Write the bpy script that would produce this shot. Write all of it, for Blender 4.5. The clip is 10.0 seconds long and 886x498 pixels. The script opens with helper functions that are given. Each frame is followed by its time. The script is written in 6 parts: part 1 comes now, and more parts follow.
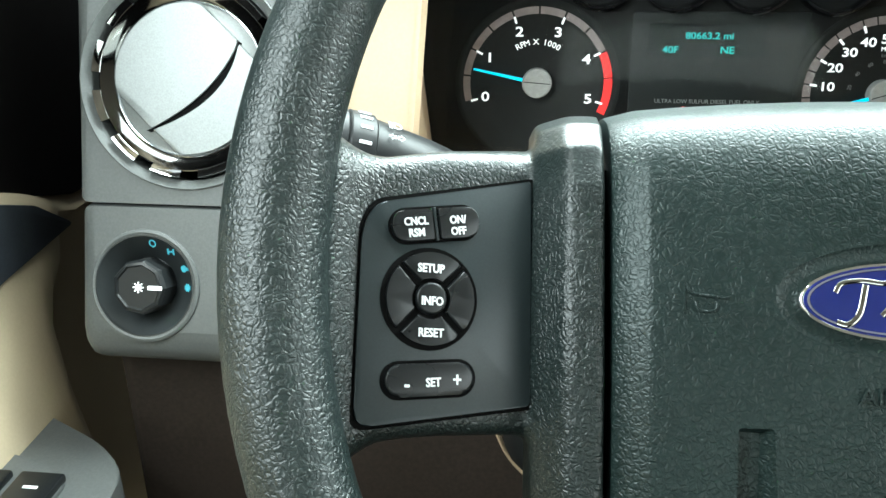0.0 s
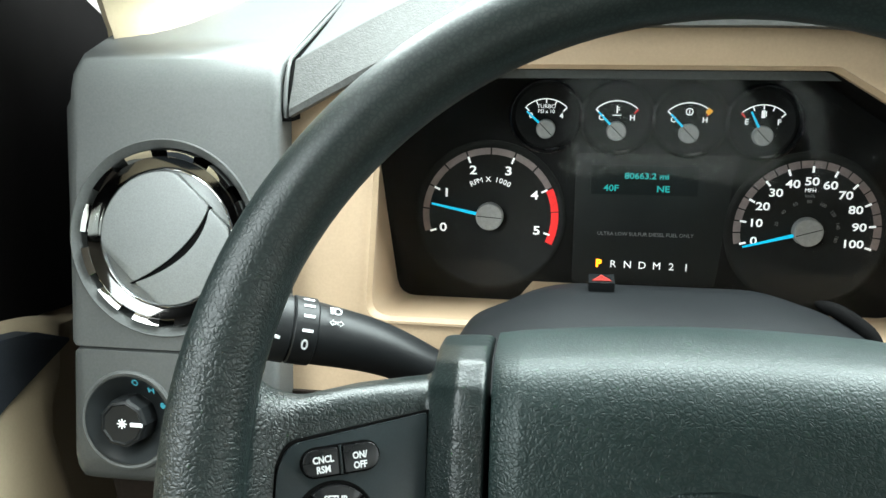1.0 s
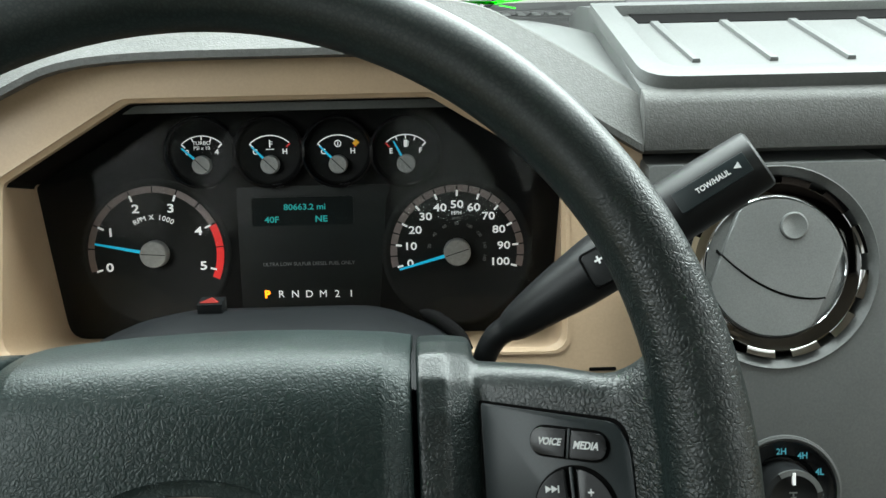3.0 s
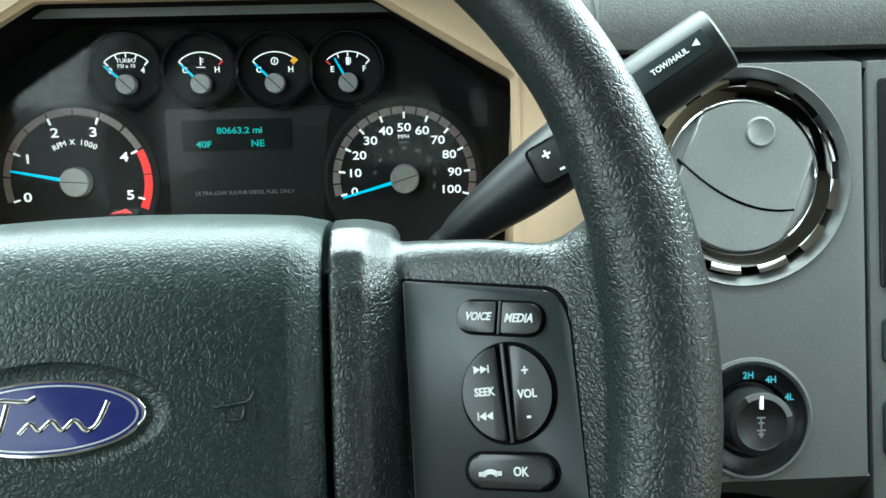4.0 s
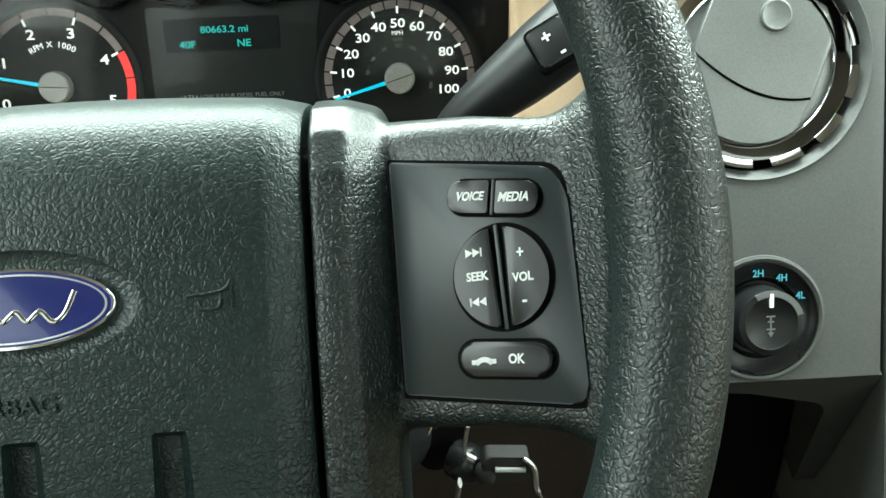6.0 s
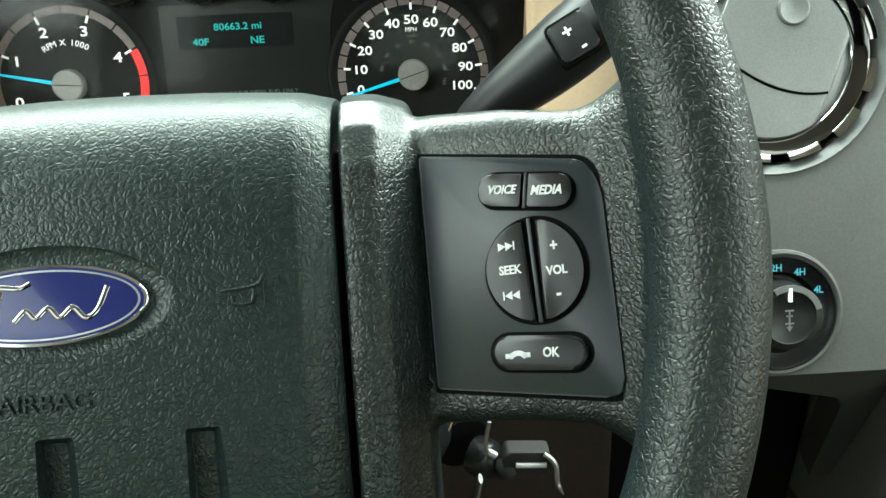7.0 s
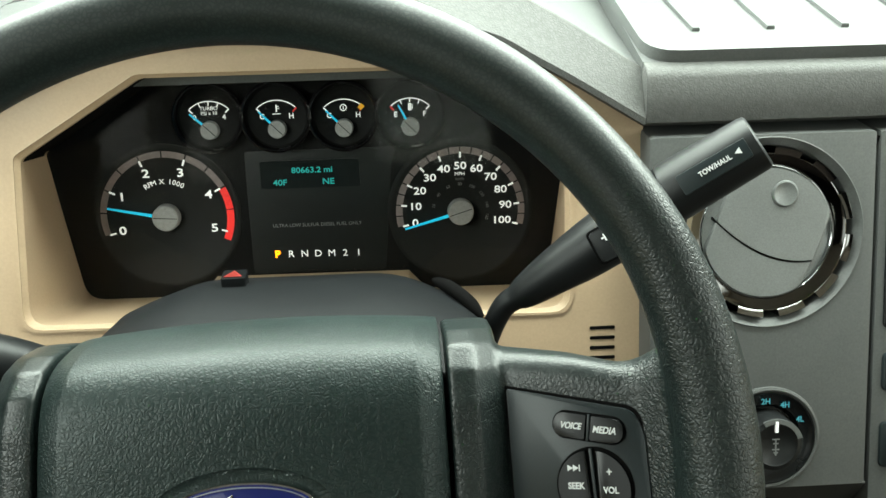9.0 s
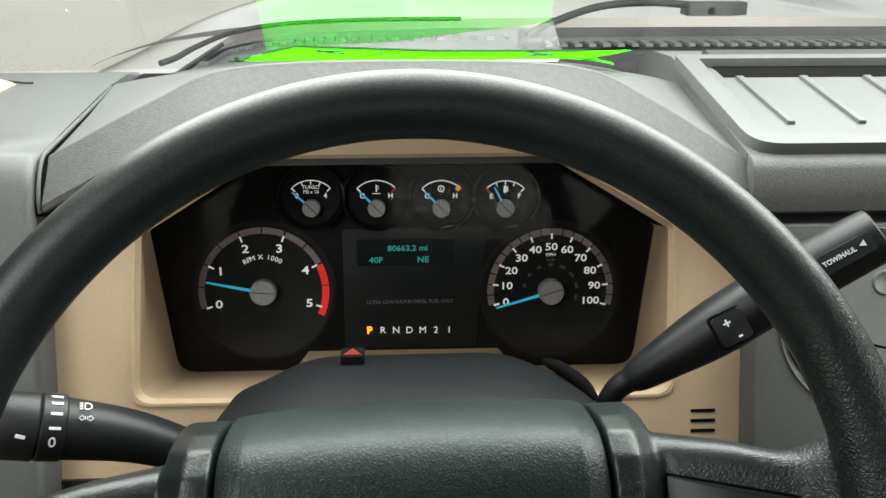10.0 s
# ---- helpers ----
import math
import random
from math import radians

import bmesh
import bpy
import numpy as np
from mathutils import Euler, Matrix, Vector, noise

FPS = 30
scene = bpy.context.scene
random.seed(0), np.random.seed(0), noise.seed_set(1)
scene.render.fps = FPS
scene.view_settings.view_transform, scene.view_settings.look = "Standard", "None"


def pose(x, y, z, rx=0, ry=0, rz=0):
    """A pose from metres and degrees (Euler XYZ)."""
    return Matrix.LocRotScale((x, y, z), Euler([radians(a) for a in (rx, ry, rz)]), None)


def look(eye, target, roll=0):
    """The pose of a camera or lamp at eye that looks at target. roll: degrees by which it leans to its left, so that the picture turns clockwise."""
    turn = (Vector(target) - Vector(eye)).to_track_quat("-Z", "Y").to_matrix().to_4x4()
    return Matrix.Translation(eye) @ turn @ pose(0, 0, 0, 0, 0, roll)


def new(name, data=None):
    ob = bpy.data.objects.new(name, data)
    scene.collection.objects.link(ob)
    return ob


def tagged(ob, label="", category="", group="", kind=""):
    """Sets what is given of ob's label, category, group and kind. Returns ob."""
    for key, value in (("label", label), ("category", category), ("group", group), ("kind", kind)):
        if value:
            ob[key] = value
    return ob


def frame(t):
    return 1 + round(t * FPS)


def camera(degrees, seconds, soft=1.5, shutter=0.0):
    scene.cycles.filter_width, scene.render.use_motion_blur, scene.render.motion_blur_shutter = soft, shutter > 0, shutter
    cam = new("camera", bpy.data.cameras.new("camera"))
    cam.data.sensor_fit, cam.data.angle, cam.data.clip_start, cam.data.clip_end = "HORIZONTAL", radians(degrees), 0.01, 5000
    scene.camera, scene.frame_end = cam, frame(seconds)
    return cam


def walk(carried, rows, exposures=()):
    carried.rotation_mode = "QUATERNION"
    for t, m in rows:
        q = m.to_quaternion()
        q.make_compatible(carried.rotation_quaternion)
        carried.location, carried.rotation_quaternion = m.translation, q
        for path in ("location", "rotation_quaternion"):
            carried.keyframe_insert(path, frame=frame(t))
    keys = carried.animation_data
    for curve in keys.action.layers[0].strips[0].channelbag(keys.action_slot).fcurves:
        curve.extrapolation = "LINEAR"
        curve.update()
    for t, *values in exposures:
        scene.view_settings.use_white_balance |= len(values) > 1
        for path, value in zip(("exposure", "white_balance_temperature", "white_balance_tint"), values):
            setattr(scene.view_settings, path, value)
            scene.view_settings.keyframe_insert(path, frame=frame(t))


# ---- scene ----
cam = camera(56.8, 10.0)
PATH = [
    (0, (-0.104, 0.009, 1.453), (-0.311, 1.824, 0.637), -0.5),
    (0.5, (-0.086, 0.01, 1.495), (-0.349, 1.818, 0.681), -0.5),
    (1, (-0.06, 0.005, 1.548), (-0.322, 1.81, 0.727), -1.3),
    (1.5, (0.003, -0.01, 1.596), (-0.275, 1.802, 0.797), -1.2),
    (2, (0.043, -0.013, 1.583), (-0.2, 1.856, 0.913), -1.6),
    (2.5, (0.067, -0.01, 1.568), (0.019, 1.874, 0.898), -0.9),
    (2.7, (0.076, -0.01, 1.552), (0.065, 1.871, 0.873), -1.0),
    (3.8, (0.103, 0.007, 1.479), (0.196, 1.891, 0.816), -1.0),
    (4, (0.106, 0.011, 1.471), (0.188, 1.889, 0.79), -1.0),
    (4.5, (0.108, 0.019, 1.454), (0.163, 1.852, 0.656), -1.5),
    (5, (0.116, 0.021, 1.451), (0.183, 1.833, 0.607), -1.6),
    (5.2, (0.114, 0.021, 1.452), (0.188, 1.828, 0.596), -1.5),
    (6.3, (0.109, 0.023, 1.451), (0.162, 1.835, 0.607), -2.4),
    (6.5, (0.102, 0.022, 1.452), (0.156, 1.833, 0.605), -2.5),
    (7, (0.102, 0.023, 1.45), (0.161, 1.833, 0.601), -2.4),
    (7.5, (0.104, 0.022, 1.451), (0.171, 1.829, 0.597), -2.3),
    (8, (0.102, 0.018, 1.457), (0.17, 1.826, 0.603), -2.3),
    (8.5, (0.093, 0.001, 1.501), (0.165, 1.802, 0.633), -2.0),
    (9, (0.066, -0.014, 1.569), (0.151, 1.779, 0.687), -1.1),
    (9.5, (0.025, -0.013, 1.589), (0.14, 1.822, 0.802), -0.4),
    (10, (-0.005, -0.017, 1.581), (0.101, 1.842, 0.851), 0.2),
]
walk(cam, [(t, look(eye, target, roll)) for t, eye, target, roll in PATH],
     [(0, 1.05, 6200, -3), (0.5, 0.62, 6275, -1), (1.0, 0.48, 6350, 1), (1.6, -0.36, 6750, 6), (2.0, -0.58, 6750, 6), (2.5, -0.67, 6750, 7), (3.8, 0.60, 5950, -8), (4.6, 0.52, 6000, -8), (5.2, 0.53, 6150, -6), (6.3, 0.66, 6550, -8), (8.0, 0.68, 6550, -8), (8.6, 0.56, 6550, -9), (9.0, 0.15, 6900, -4), (9.5, -0.36, 6850, 7), (10, -0.46, 6900, 7)])

# ---- world, sun, large lights ----
world = bpy.data.worlds.new("overcast_sky")
scene.world = world
world.use_nodes = True
wn = world.node_tree.nodes
wn.clear()
sky = wn.new("ShaderNodeTexSky")
sky.sky_type, sky.sun_disc = "NISHITA", False
sky.sun_elevation, sky.sun_rotation = radians(48), radians(150)
sky.dust_density, sky.air_density, sky.ozone_density = 2.5, 1.0, 1.0
backg, wout = wn.new("ShaderNodeBackground"), wn.new("ShaderNodeOutputWorld")
backg.inputs["Strength"].default_value = 0.34
haze = wn.new("ShaderNodeHueSaturation")
haze.inputs["Saturation"].default_value = 0.15
world.node_tree.links.new(sky.outputs[0], haze.inputs["Color"])
world.node_tree.links.new(haze.outputs[0], backg.inputs[0])
world.node_tree.links.new(backg.outputs[0], wout.inputs[0])

sun = new("sun", bpy.data.lights.new("sun", "SUN"))
sun.data.energy, sun.data.angle, sun.data.color = 1.2, radians(25), (1.0, 0.96, 0.9)
sun.matrix_world = look((0, 0, 6), (0.6, 1.2, 4.2))


def window_light(name, eye, target, wide, high, watts, colour=(0.93, 0.97, 1.0)):
    lamp = new(name, bpy.data.lights.new(name, "AREA"))
    lamp.data.shape, lamp.data.size, lamp.data.size_y = "RECTANGLE", wide, high
    lamp.data.energy, lamp.data.color = watts, colour
    lamp.matrix_world = look(eye, target)
    return lamp


# daylight through the windscreen, the two side windows and the rear window
window_light("windscreen_daylight", (0.26, 0.505, 1.712), (0.26, 0.275, 1.2), 1.20, 0.33, 23.0)
window_light("driver_window_daylight", (-0.448, 0.06, 1.64), (-0.30, 0.36, 1.22), 0.36, 0.34, 2.6)
window_light("passenger_window_daylight", (1.16, -0.15, 1.68), (0.3, 0.2, 1.35), 0.75, 0.42, 1.6)

# ---- materials ----


def shade(name, colour, rough=0.5, metal=0.0, relief="", size=0.0015, depth=0.0, vary=0.12, coat=0.0, glow=0.0, blotch=0.08, spec=0.5, worn=None, sheen=None, rubbed=None):
    """A node material with colour variation at two scales and relief. size: metres of one grain."""
    m = bpy.data.materials.new(name)
    m.use_nodes = True
    nt = m.node_tree
    b = nt.nodes["Principled BSDF"]
    b.inputs["Roughness"].default_value, b.inputs["Metallic"].default_value = rough, metal
    b.inputs["Coat Weight"].default_value = coat
    b.inputs["Specular IOR Level"].default_value = spec
    if sheen:
        b.inputs["Specular Tint"].default_value = (*sheen, 1)
    co = nt.nodes.new("ShaderNodeTexCoord")

    def noise_at(scale, detail=4.0):
        n = nt.nodes.new("ShaderNodeTexNoise")
        n.inputs["Scale"].default_value, n.inputs["Detail"].default_value = scale, detail
        nt.links.new(co.outputs["Object"], n.inputs["Vector"])
        return n

    def ranged(src, low, high):
        r = nt.nodes.new("ShaderNodeMapRange")
        r.inputs["From Min"].default_value, r.inputs["From Max"].default_value = 0.3, 0.7
        r.inputs["To Min"].default_value, r.inputs["To Max"].default_value = low, high
        nt.links.new(src, r.inputs["Value"])
        return r.outputs[0]

    fine, broad = noise_at(1.0 / max(size * 1.7, 1e-4)), noise_at(18.0, 3.0)
    mul = nt.nodes.new("ShaderNodeMath")
    mul.operation = "MULTIPLY"
    nt.links.new(ranged(fine.outputs["Fac"], 1 - vary, 1 + vary), mul.inputs[0])
    nt.links.new(ranged(broad.outputs["Fac"], 1 - blotch, 1 + blotch), mul.inputs[1])
    tint = nt.nodes.new("ShaderNodeMix")
    tint.data_type, tint.blend_type = "RGBA", "MULTIPLY"
    tint.inputs["Factor"].default_value = 1.0
    tint.inputs["A"].default_value = (*colour, 1)
    nt.links.new(mul.outputs[0], tint.inputs["B"])
    nt.links.new(tint.outputs["Result"], b.inputs["Base Color"])
    nt.links.new(ranged(broad.outputs["Fac"], rough * 0.9, min(1.0, rough * 1.12)), b.inputs["Roughness"])
    if glow:
        nt.links.new(tint.outputs["Result"], b.inputs["Emission Color"])
        b.inputs["Emission Strength"].default_value = glow
    if relief:
        bump = nt.nodes.new("ShaderNodeBump")
        bump.inputs["Strength"].default_value, bump.inputs["Distance"].default_value = 1.0, depth
        if relief == "leather":
            # pebbles parted by narrow creases, bent by noise, with finer wrinkles on top
            warp = noise_at(0.45 / size, 2.0)
            add = nt.nodes.new("ShaderNodeMix")
            add.data_type = "VECTOR"
            add.inputs["Factor"].default_value = size * 1.7
            nt.links.new(co.outputs["Object"], add.inputs["A"])
            nt.links.new(warp.outputs["Color"], add.inputs["B"])

            def crease(scale, wide, high):
                cells = nt.nodes.new("ShaderNodeTexVoronoi")
                cells.feature = "DISTANCE_TO_EDGE"
                cells.inputs["Scale"].default_value = scale
                nt.links.new(add.outputs["Result"], cells.inputs["Vector"])
                r = nt.nodes.new("ShaderNodeMapRange")
                r.interpolation_type = "SMOOTHSTEP"
                r.inputs["From Max"].default_value, r.inputs["To Max"].default_value = wide, high
                nt.links.new(cells.outputs["Distance"], r.inputs["Value"])
                return r.outputs[0]

            large = crease(1.0 / size, 0.30, 1.0)
            # the creases get a lower specular level than the pebbles
            crease_spec = nt.nodes.new("ShaderNodeMapRange")
            crease_spec.inputs["To Min"].default_value, crease_spec.inputs["To Max"].default_value = spec * 0.75, spec
            nt.links.new(large, crease_spec.inputs["Value"])
            nt.links.new(crease_spec.outputs[0], b.inputs["Specular IOR Level"])
            both = nt.nodes.new("ShaderNodeMath")
            both.operation = "ADD"
            nt.links.new(large, both.inputs[0])
            nt.links.new(crease(1.9 / size, 0.28, 0.35), both.inputs[1])
            height = nt.nodes.new("ShaderNodeMath")
            height.operation = "MULTIPLY_ADD"
            height.inputs[1].default_value = 1.5
            nt.links.new(noise_at(0.8 / size, 3.0).outputs["Fac"], height.inputs[0])
            nt.links.new(both.outputs[0], height.inputs[2])
            nt.links.new(height.outputs[0], bump.inputs["Height"])
        else:
            nt.links.new(noise_at(1.0 / size, 3.0).outputs["Fac"], bump.inputs["Height"])
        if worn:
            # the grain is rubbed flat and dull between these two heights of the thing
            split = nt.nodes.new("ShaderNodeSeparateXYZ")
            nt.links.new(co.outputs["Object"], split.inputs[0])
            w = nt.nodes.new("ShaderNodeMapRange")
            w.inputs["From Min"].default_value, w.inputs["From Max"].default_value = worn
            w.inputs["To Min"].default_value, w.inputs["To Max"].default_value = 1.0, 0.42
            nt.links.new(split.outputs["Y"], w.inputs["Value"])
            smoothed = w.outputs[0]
            if rubbed:
                # the spokes' tops are rubbed smooth by resting palms, above the first height and within the reach
                low, high, reach = rubbed
                up, side, near, both_, less, keep = [nt.nodes.new(k) for k in ("ShaderNodeMapRange", "ShaderNodeMath", "ShaderNodeMapRange", "ShaderNodeMath", "ShaderNodeMath", "ShaderNodeMath")]
                up.inputs["From Min"].default_value, up.inputs["From Max"].default_value = low, high
                side.operation, both_.operation, less.operation, keep.operation = "ABSOLUTE", "MULTIPLY", "MULTIPLY_ADD", "MULTIPLY"
                near.inputs["From Min"].default_value, near.inputs["From Max"].default_value = reach, reach - 0.025
                less.inputs[1].default_value, less.inputs[2].default_value = -0.72, 1.0
                nt.links.new(split.outputs["Y"], up.inputs["Value"])
                nt.links.new(split.outputs["X"], side.inputs[0])
                nt.links.new(side.outputs[0], near.inputs["Value"])
                nt.links.new(up.outputs[0], both_.inputs[0])
                nt.links.new(near.outputs[0], both_.inputs[1])
                nt.links.new(both_.outputs[0], less.inputs[0])
                nt.links.new(smoothed, keep.inputs[0])
                nt.links.new(less.outputs[0], keep.inputs[1])
                smoothed = keep.outputs[0]
            nt.links.new(smoothed, bump.inputs["Strength"])
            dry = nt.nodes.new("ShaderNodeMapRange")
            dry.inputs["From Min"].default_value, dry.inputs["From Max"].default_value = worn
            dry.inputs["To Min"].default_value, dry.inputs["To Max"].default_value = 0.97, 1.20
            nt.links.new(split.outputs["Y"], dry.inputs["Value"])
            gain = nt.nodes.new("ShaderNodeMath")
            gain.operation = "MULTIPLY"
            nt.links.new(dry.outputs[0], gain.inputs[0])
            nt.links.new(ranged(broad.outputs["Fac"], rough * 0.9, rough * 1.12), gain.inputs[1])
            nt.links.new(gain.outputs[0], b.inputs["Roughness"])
        nt.links.new(bump.outputs[0], b.inputs["Normal"])
    return m


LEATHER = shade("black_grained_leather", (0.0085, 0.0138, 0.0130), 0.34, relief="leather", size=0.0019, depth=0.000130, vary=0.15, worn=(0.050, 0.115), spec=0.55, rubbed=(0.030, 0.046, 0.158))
COVER = shade("black_pebbled_vinyl", (0.0078, 0.0150, 0.0140), 0.36, relief="leather", size=0.0019, depth=0.000098, vary=0.15, worn=(0.042, 0.062), spec=0.42, sheen=(0.94, 1.0, 0.99))
PAD = shade("satin_black_plastic", (0.0135, 0.0195, 0.0210), 0.34, relief="grain", size=0.0004, depth=0.00002, spec=0.32)
BUTTON = shade("glossy_black_button", (0.008, 0.009, 0.0095), 0.26, vary=0.05, spec=0.34)
# black for open gaps, and for parts whose shade is painted on
GAP = shade("black_gap_and_shade", (0.004, 0.004, 0.004), 0.8, spec=0.05)
GREY = shade("grey_dash_plastic", (0.078, 0.083, 0.081), 0.5, relief="grain", size=0.0008, depth=0.00006)
GREY_TOP = shade("grey_soft_dash_top", (0.064, 0.066, 0.063), 0.6, relief="leather", size=0.0022, depth=0.00008)
TAN = shade("tan_dash_plastic", (0.46, 0.340, 0.222), 0.5, relief="grain", size=0.0009, depth=0.00003, vary=0.04, blotch=0.05)
TAN_TRIM = shade("tan_door_trim", (0.48, 0.40, 0.272), 0.6, relief="grain", size=0.0012, depth=0.00003, vary=0.03, blotch=0.05)
SHROUD = shade("charcoal_shroud_plastic", (0.0090, 0.0103, 0.0112), 0.52, relief="grain", size=0.0011, depth=0.00008, spec=0.15)
STALK = shade("black_stalk_plastic", (0.010, 0.0112, 0.0117), 0.40, relief="grain", size=0.0006, depth=0.00002, spec=0.32)
FACE = shade("black_cluster_face", (0.0055, 0.0058, 0.0057), 0.6, spec=0.12)
HOOD = shade("glossy_black_hood", (0.005, 0.005, 0.0055), 0.25, spec=0.22)
DIAL = shade("dark_dial_face", (0.007, 0.0078, 0.0074), 0.6, spec=0.2)
PANEL = shade("dark_grey_display_panel", (0.0098, 0.0116, 0.0114), 0.45, spec=0.2, vary=0.04)
LCD = shade("black_display_glass", (0.004, 0.006, 0.006), 0.3, spec=0.15)
BAND = shade("grey_dial_band", (0.19, 0.155, 0.15), 0.55)
WHITE = shade("white_print", (0.85, 0.86, 0.87), 0.5, glow=0.5, vary=0.03, blotch=0.02)
DIM = shade("dim_grey_print", (0.18, 0.19, 0.19), 0.6)
DULL_RED = shade("dull_red_print", (0.26, 0.02, 0.014), 0.5)
RED = shade("red_print", (0.75, 0.02, 0.02), 0.5, glow=0.35)
AMBER = shade("amber_lit_letter", (1.0, 0.28, 0.008), 0.5, glow=3.0)
TEAL = shade("teal_lit_display", (0.02, 0.42, 0.40), 0.5, glow=0.22)
CYAN = shade("cyan_needle", (0.02, 0.50, 0.78), 0.45, glow=0.45)
HUBCAP = shade("grey_needle_hub", (0.27, 0.275, 0.27), 0.45)
CHROME = shade("chrome", (0.78, 0.79, 0.8), 0.06, metal=1.0, vary=0.01, blotch=0.02)
# two darkened chromes; on the vent rings their colour holds dark reflections
DARK_CHROME = shade("dark_reflection_chrome", (0.13, 0.13, 0.128), 0.07, metal=1.0, vary=0.01, blotch=0.02)
DIM_CHROME = shade("dimmed_chrome", (0.42, 0.42, 0.415), 0.05, metal=1.0, vary=0.01, blotch=0.02)
STEEL = shade("brushed_steel", (0.55, 0.56, 0.56), 0.3, metal=1.0, vary=0.08)
VENT = shade("satin_silver_vent_plastic", (0.172, 0.182, 0.179), 0.38, metal=0.4, relief="grain", size=0.0005, depth=0.00002)
BLUE = shade("blue_enamel", (0.008, 0.014, 0.11), 0.22, coat=0.6, vary=0.04)
GREEN = shade("fluorescent_green_paper", (0.028, 0.80, 0.004), 0.85, vary=0.03, blotch=0.02, spec=0.03)
INK = shade("black_ink", (0.01, 0.02, 0.01), 0.7)
PAPER = shade("white_band_sheet", (0.82, 0.83, 0.82), 0.8, vary=0.03)
# black trim, its base lowered further to stand in for missing light
BLACKTRIM = shade("darkened_black_trim", (0.0055, 0.0050, 0.0050), 0.75, relief="grain", size=0.001, depth=0.00008, spec=0.08)
SLATE = shade("slate_blue_door_insert", (0.028, 0.034, 0.043), 0.6, relief="grain", size=0.001, depth=0.00006)
CARPET = shade("dark_brown_carpet", (0.028, 0.020, 0.015), 0.95, relief="grain", size=0.002, depth=0.001, vary=0.4)
HEADLINER = shade("beige_headliner", (0.40, 0.365, 0.315), 0.9, relief="grain", size=0.0015, depth=0.0002)
RUBBER = shade("black_rubber", (0.012, 0.012, 0.012), 0.7)
PAINT = shade("dark_brown_car_paint", (0.050, 0.034, 0.030), 0.08, metal=0.25, coat=1.0, vary=0.05)
PAINT.node_tree.nodes["Principled BSDF"].inputs["Coat IOR"].default_value = 1.9
COWL_GREY = shade("weathered_grey_cowl_plastic", (0.085, 0.095, 0.10), 0.5, relief="grain", size=0.002, depth=0.0002)
COWL = shade("black_cowl_plastic", (0.03, 0.031, 0.032), 0.55, relief="grain", size=0.002, depth=0.0002)
CONCRETE = shade("pale_concrete", (0.52, 0.51, 0.485), 0.9, relief="grain", size=0.03, depth=0.0008, vary=0.08, blotch=0.2)
NAVY = shade("navy_plastic", (0.02, 0.026, 0.035), 0.5)

GLASS = bpy.data.materials.new("windscreen_glass")
GLASS.use_nodes = True
gn = GLASS.node_tree
gn.nodes.clear()
g_out, g_mix = gn.nodes.new("ShaderNodeOutputMaterial"), gn.nodes.new("ShaderNodeMixShader")
g_clear, g_gloss, g_fres = gn.nodes.new("ShaderNodeBsdfTransparent"), gn.nodes.new("ShaderNodeBsdfGlossy"), gn.nodes.new("ShaderNodeFresnel")
g_clear.inputs["Color"].default_value = (0.93, 0.96, 0.94, 1)
g_gloss.inputs["Roughness"].default_value = 0.0
g_fres.inputs["IOR"].default_value = 2.0
gn.links.new(g_fres.outputs[0], g_mix.inputs[0])
gn.links.new(g_clear.outputs[0], g_mix.inputs[1])
gn.links.new(g_gloss.outputs[0], g_mix.inputs[2])
gn.links.new(g_mix.outputs[0], g_out.inputs[0])

# ---- building helpers ----


def frame_of(origin, right, up):
    """The pose with x along right, y along up and z out of the face."""
    x = Vector(right).normalized()
    z = x.cross(Vector(up)).normalized()
    y = z.cross(x)
    m = Matrix((x, y, z)).transposed().to_4x4()
    return Matrix.Translation(origin) @ m


def thing(name, m, label, category, group="", kind=""):
    """An Empty at its base that holds the parts."""
    ob = new(name)
    ob.empty_display_size = 0.02
    ob.matrix_world = m
    return tagged(ob, label, category, group, kind)


def as_mesh(name, bm, material, smooth=40):
    me = bpy.data.meshes.new(name)
    bmesh.ops.recalc_face_normals(bm, faces=bm.faces)
    bm.to_mesh(me)
    bm.free()
    me.materials.append(material)
    if smooth:
        me.shade_smooth()
        me.set_sharp_from_angle(angle=radians(smooth))
    return me


def part(name, bm, material, parent, label="", smooth=40):
    ob = new(name, as_mesh(name, bm, material, smooth))
    ob.parent = parent
    return tagged(ob, label)


def solid(name, bm, material, label, category, kind="", smooth=40):
    return tagged(new(name, as_mesh(name, bm, material, smooth)), label, category, kind=kind)


def rounded(corners, radius, steps=5):
    """A polygon with rounded corners. radius: one for all, or one a corner."""
    out, n = [], len(corners)
    radii = radius if isinstance(radius, (list, tuple)) else [radius] * n
    for i, c in enumerate(corners):
        p, a, b = Vector(c), Vector(corners[i - 1]), Vector(corners[(i + 1) % n])
        u, v = (a - p).normalized(), (b - p).normalized()
        r = min(radii[i], (a - p).length * 0.49, (b - p).length * 0.49)
        if r < 1e-6:
            out.append(tuple(p))
            continue
        s, e = p + u * r, p + v * r
        for k in range(steps + 1):
            t = k / steps
            out.append(tuple(s * (1 - t) ** 2 + p * 2 * t * (1 - t) + e * t * t))
    return out


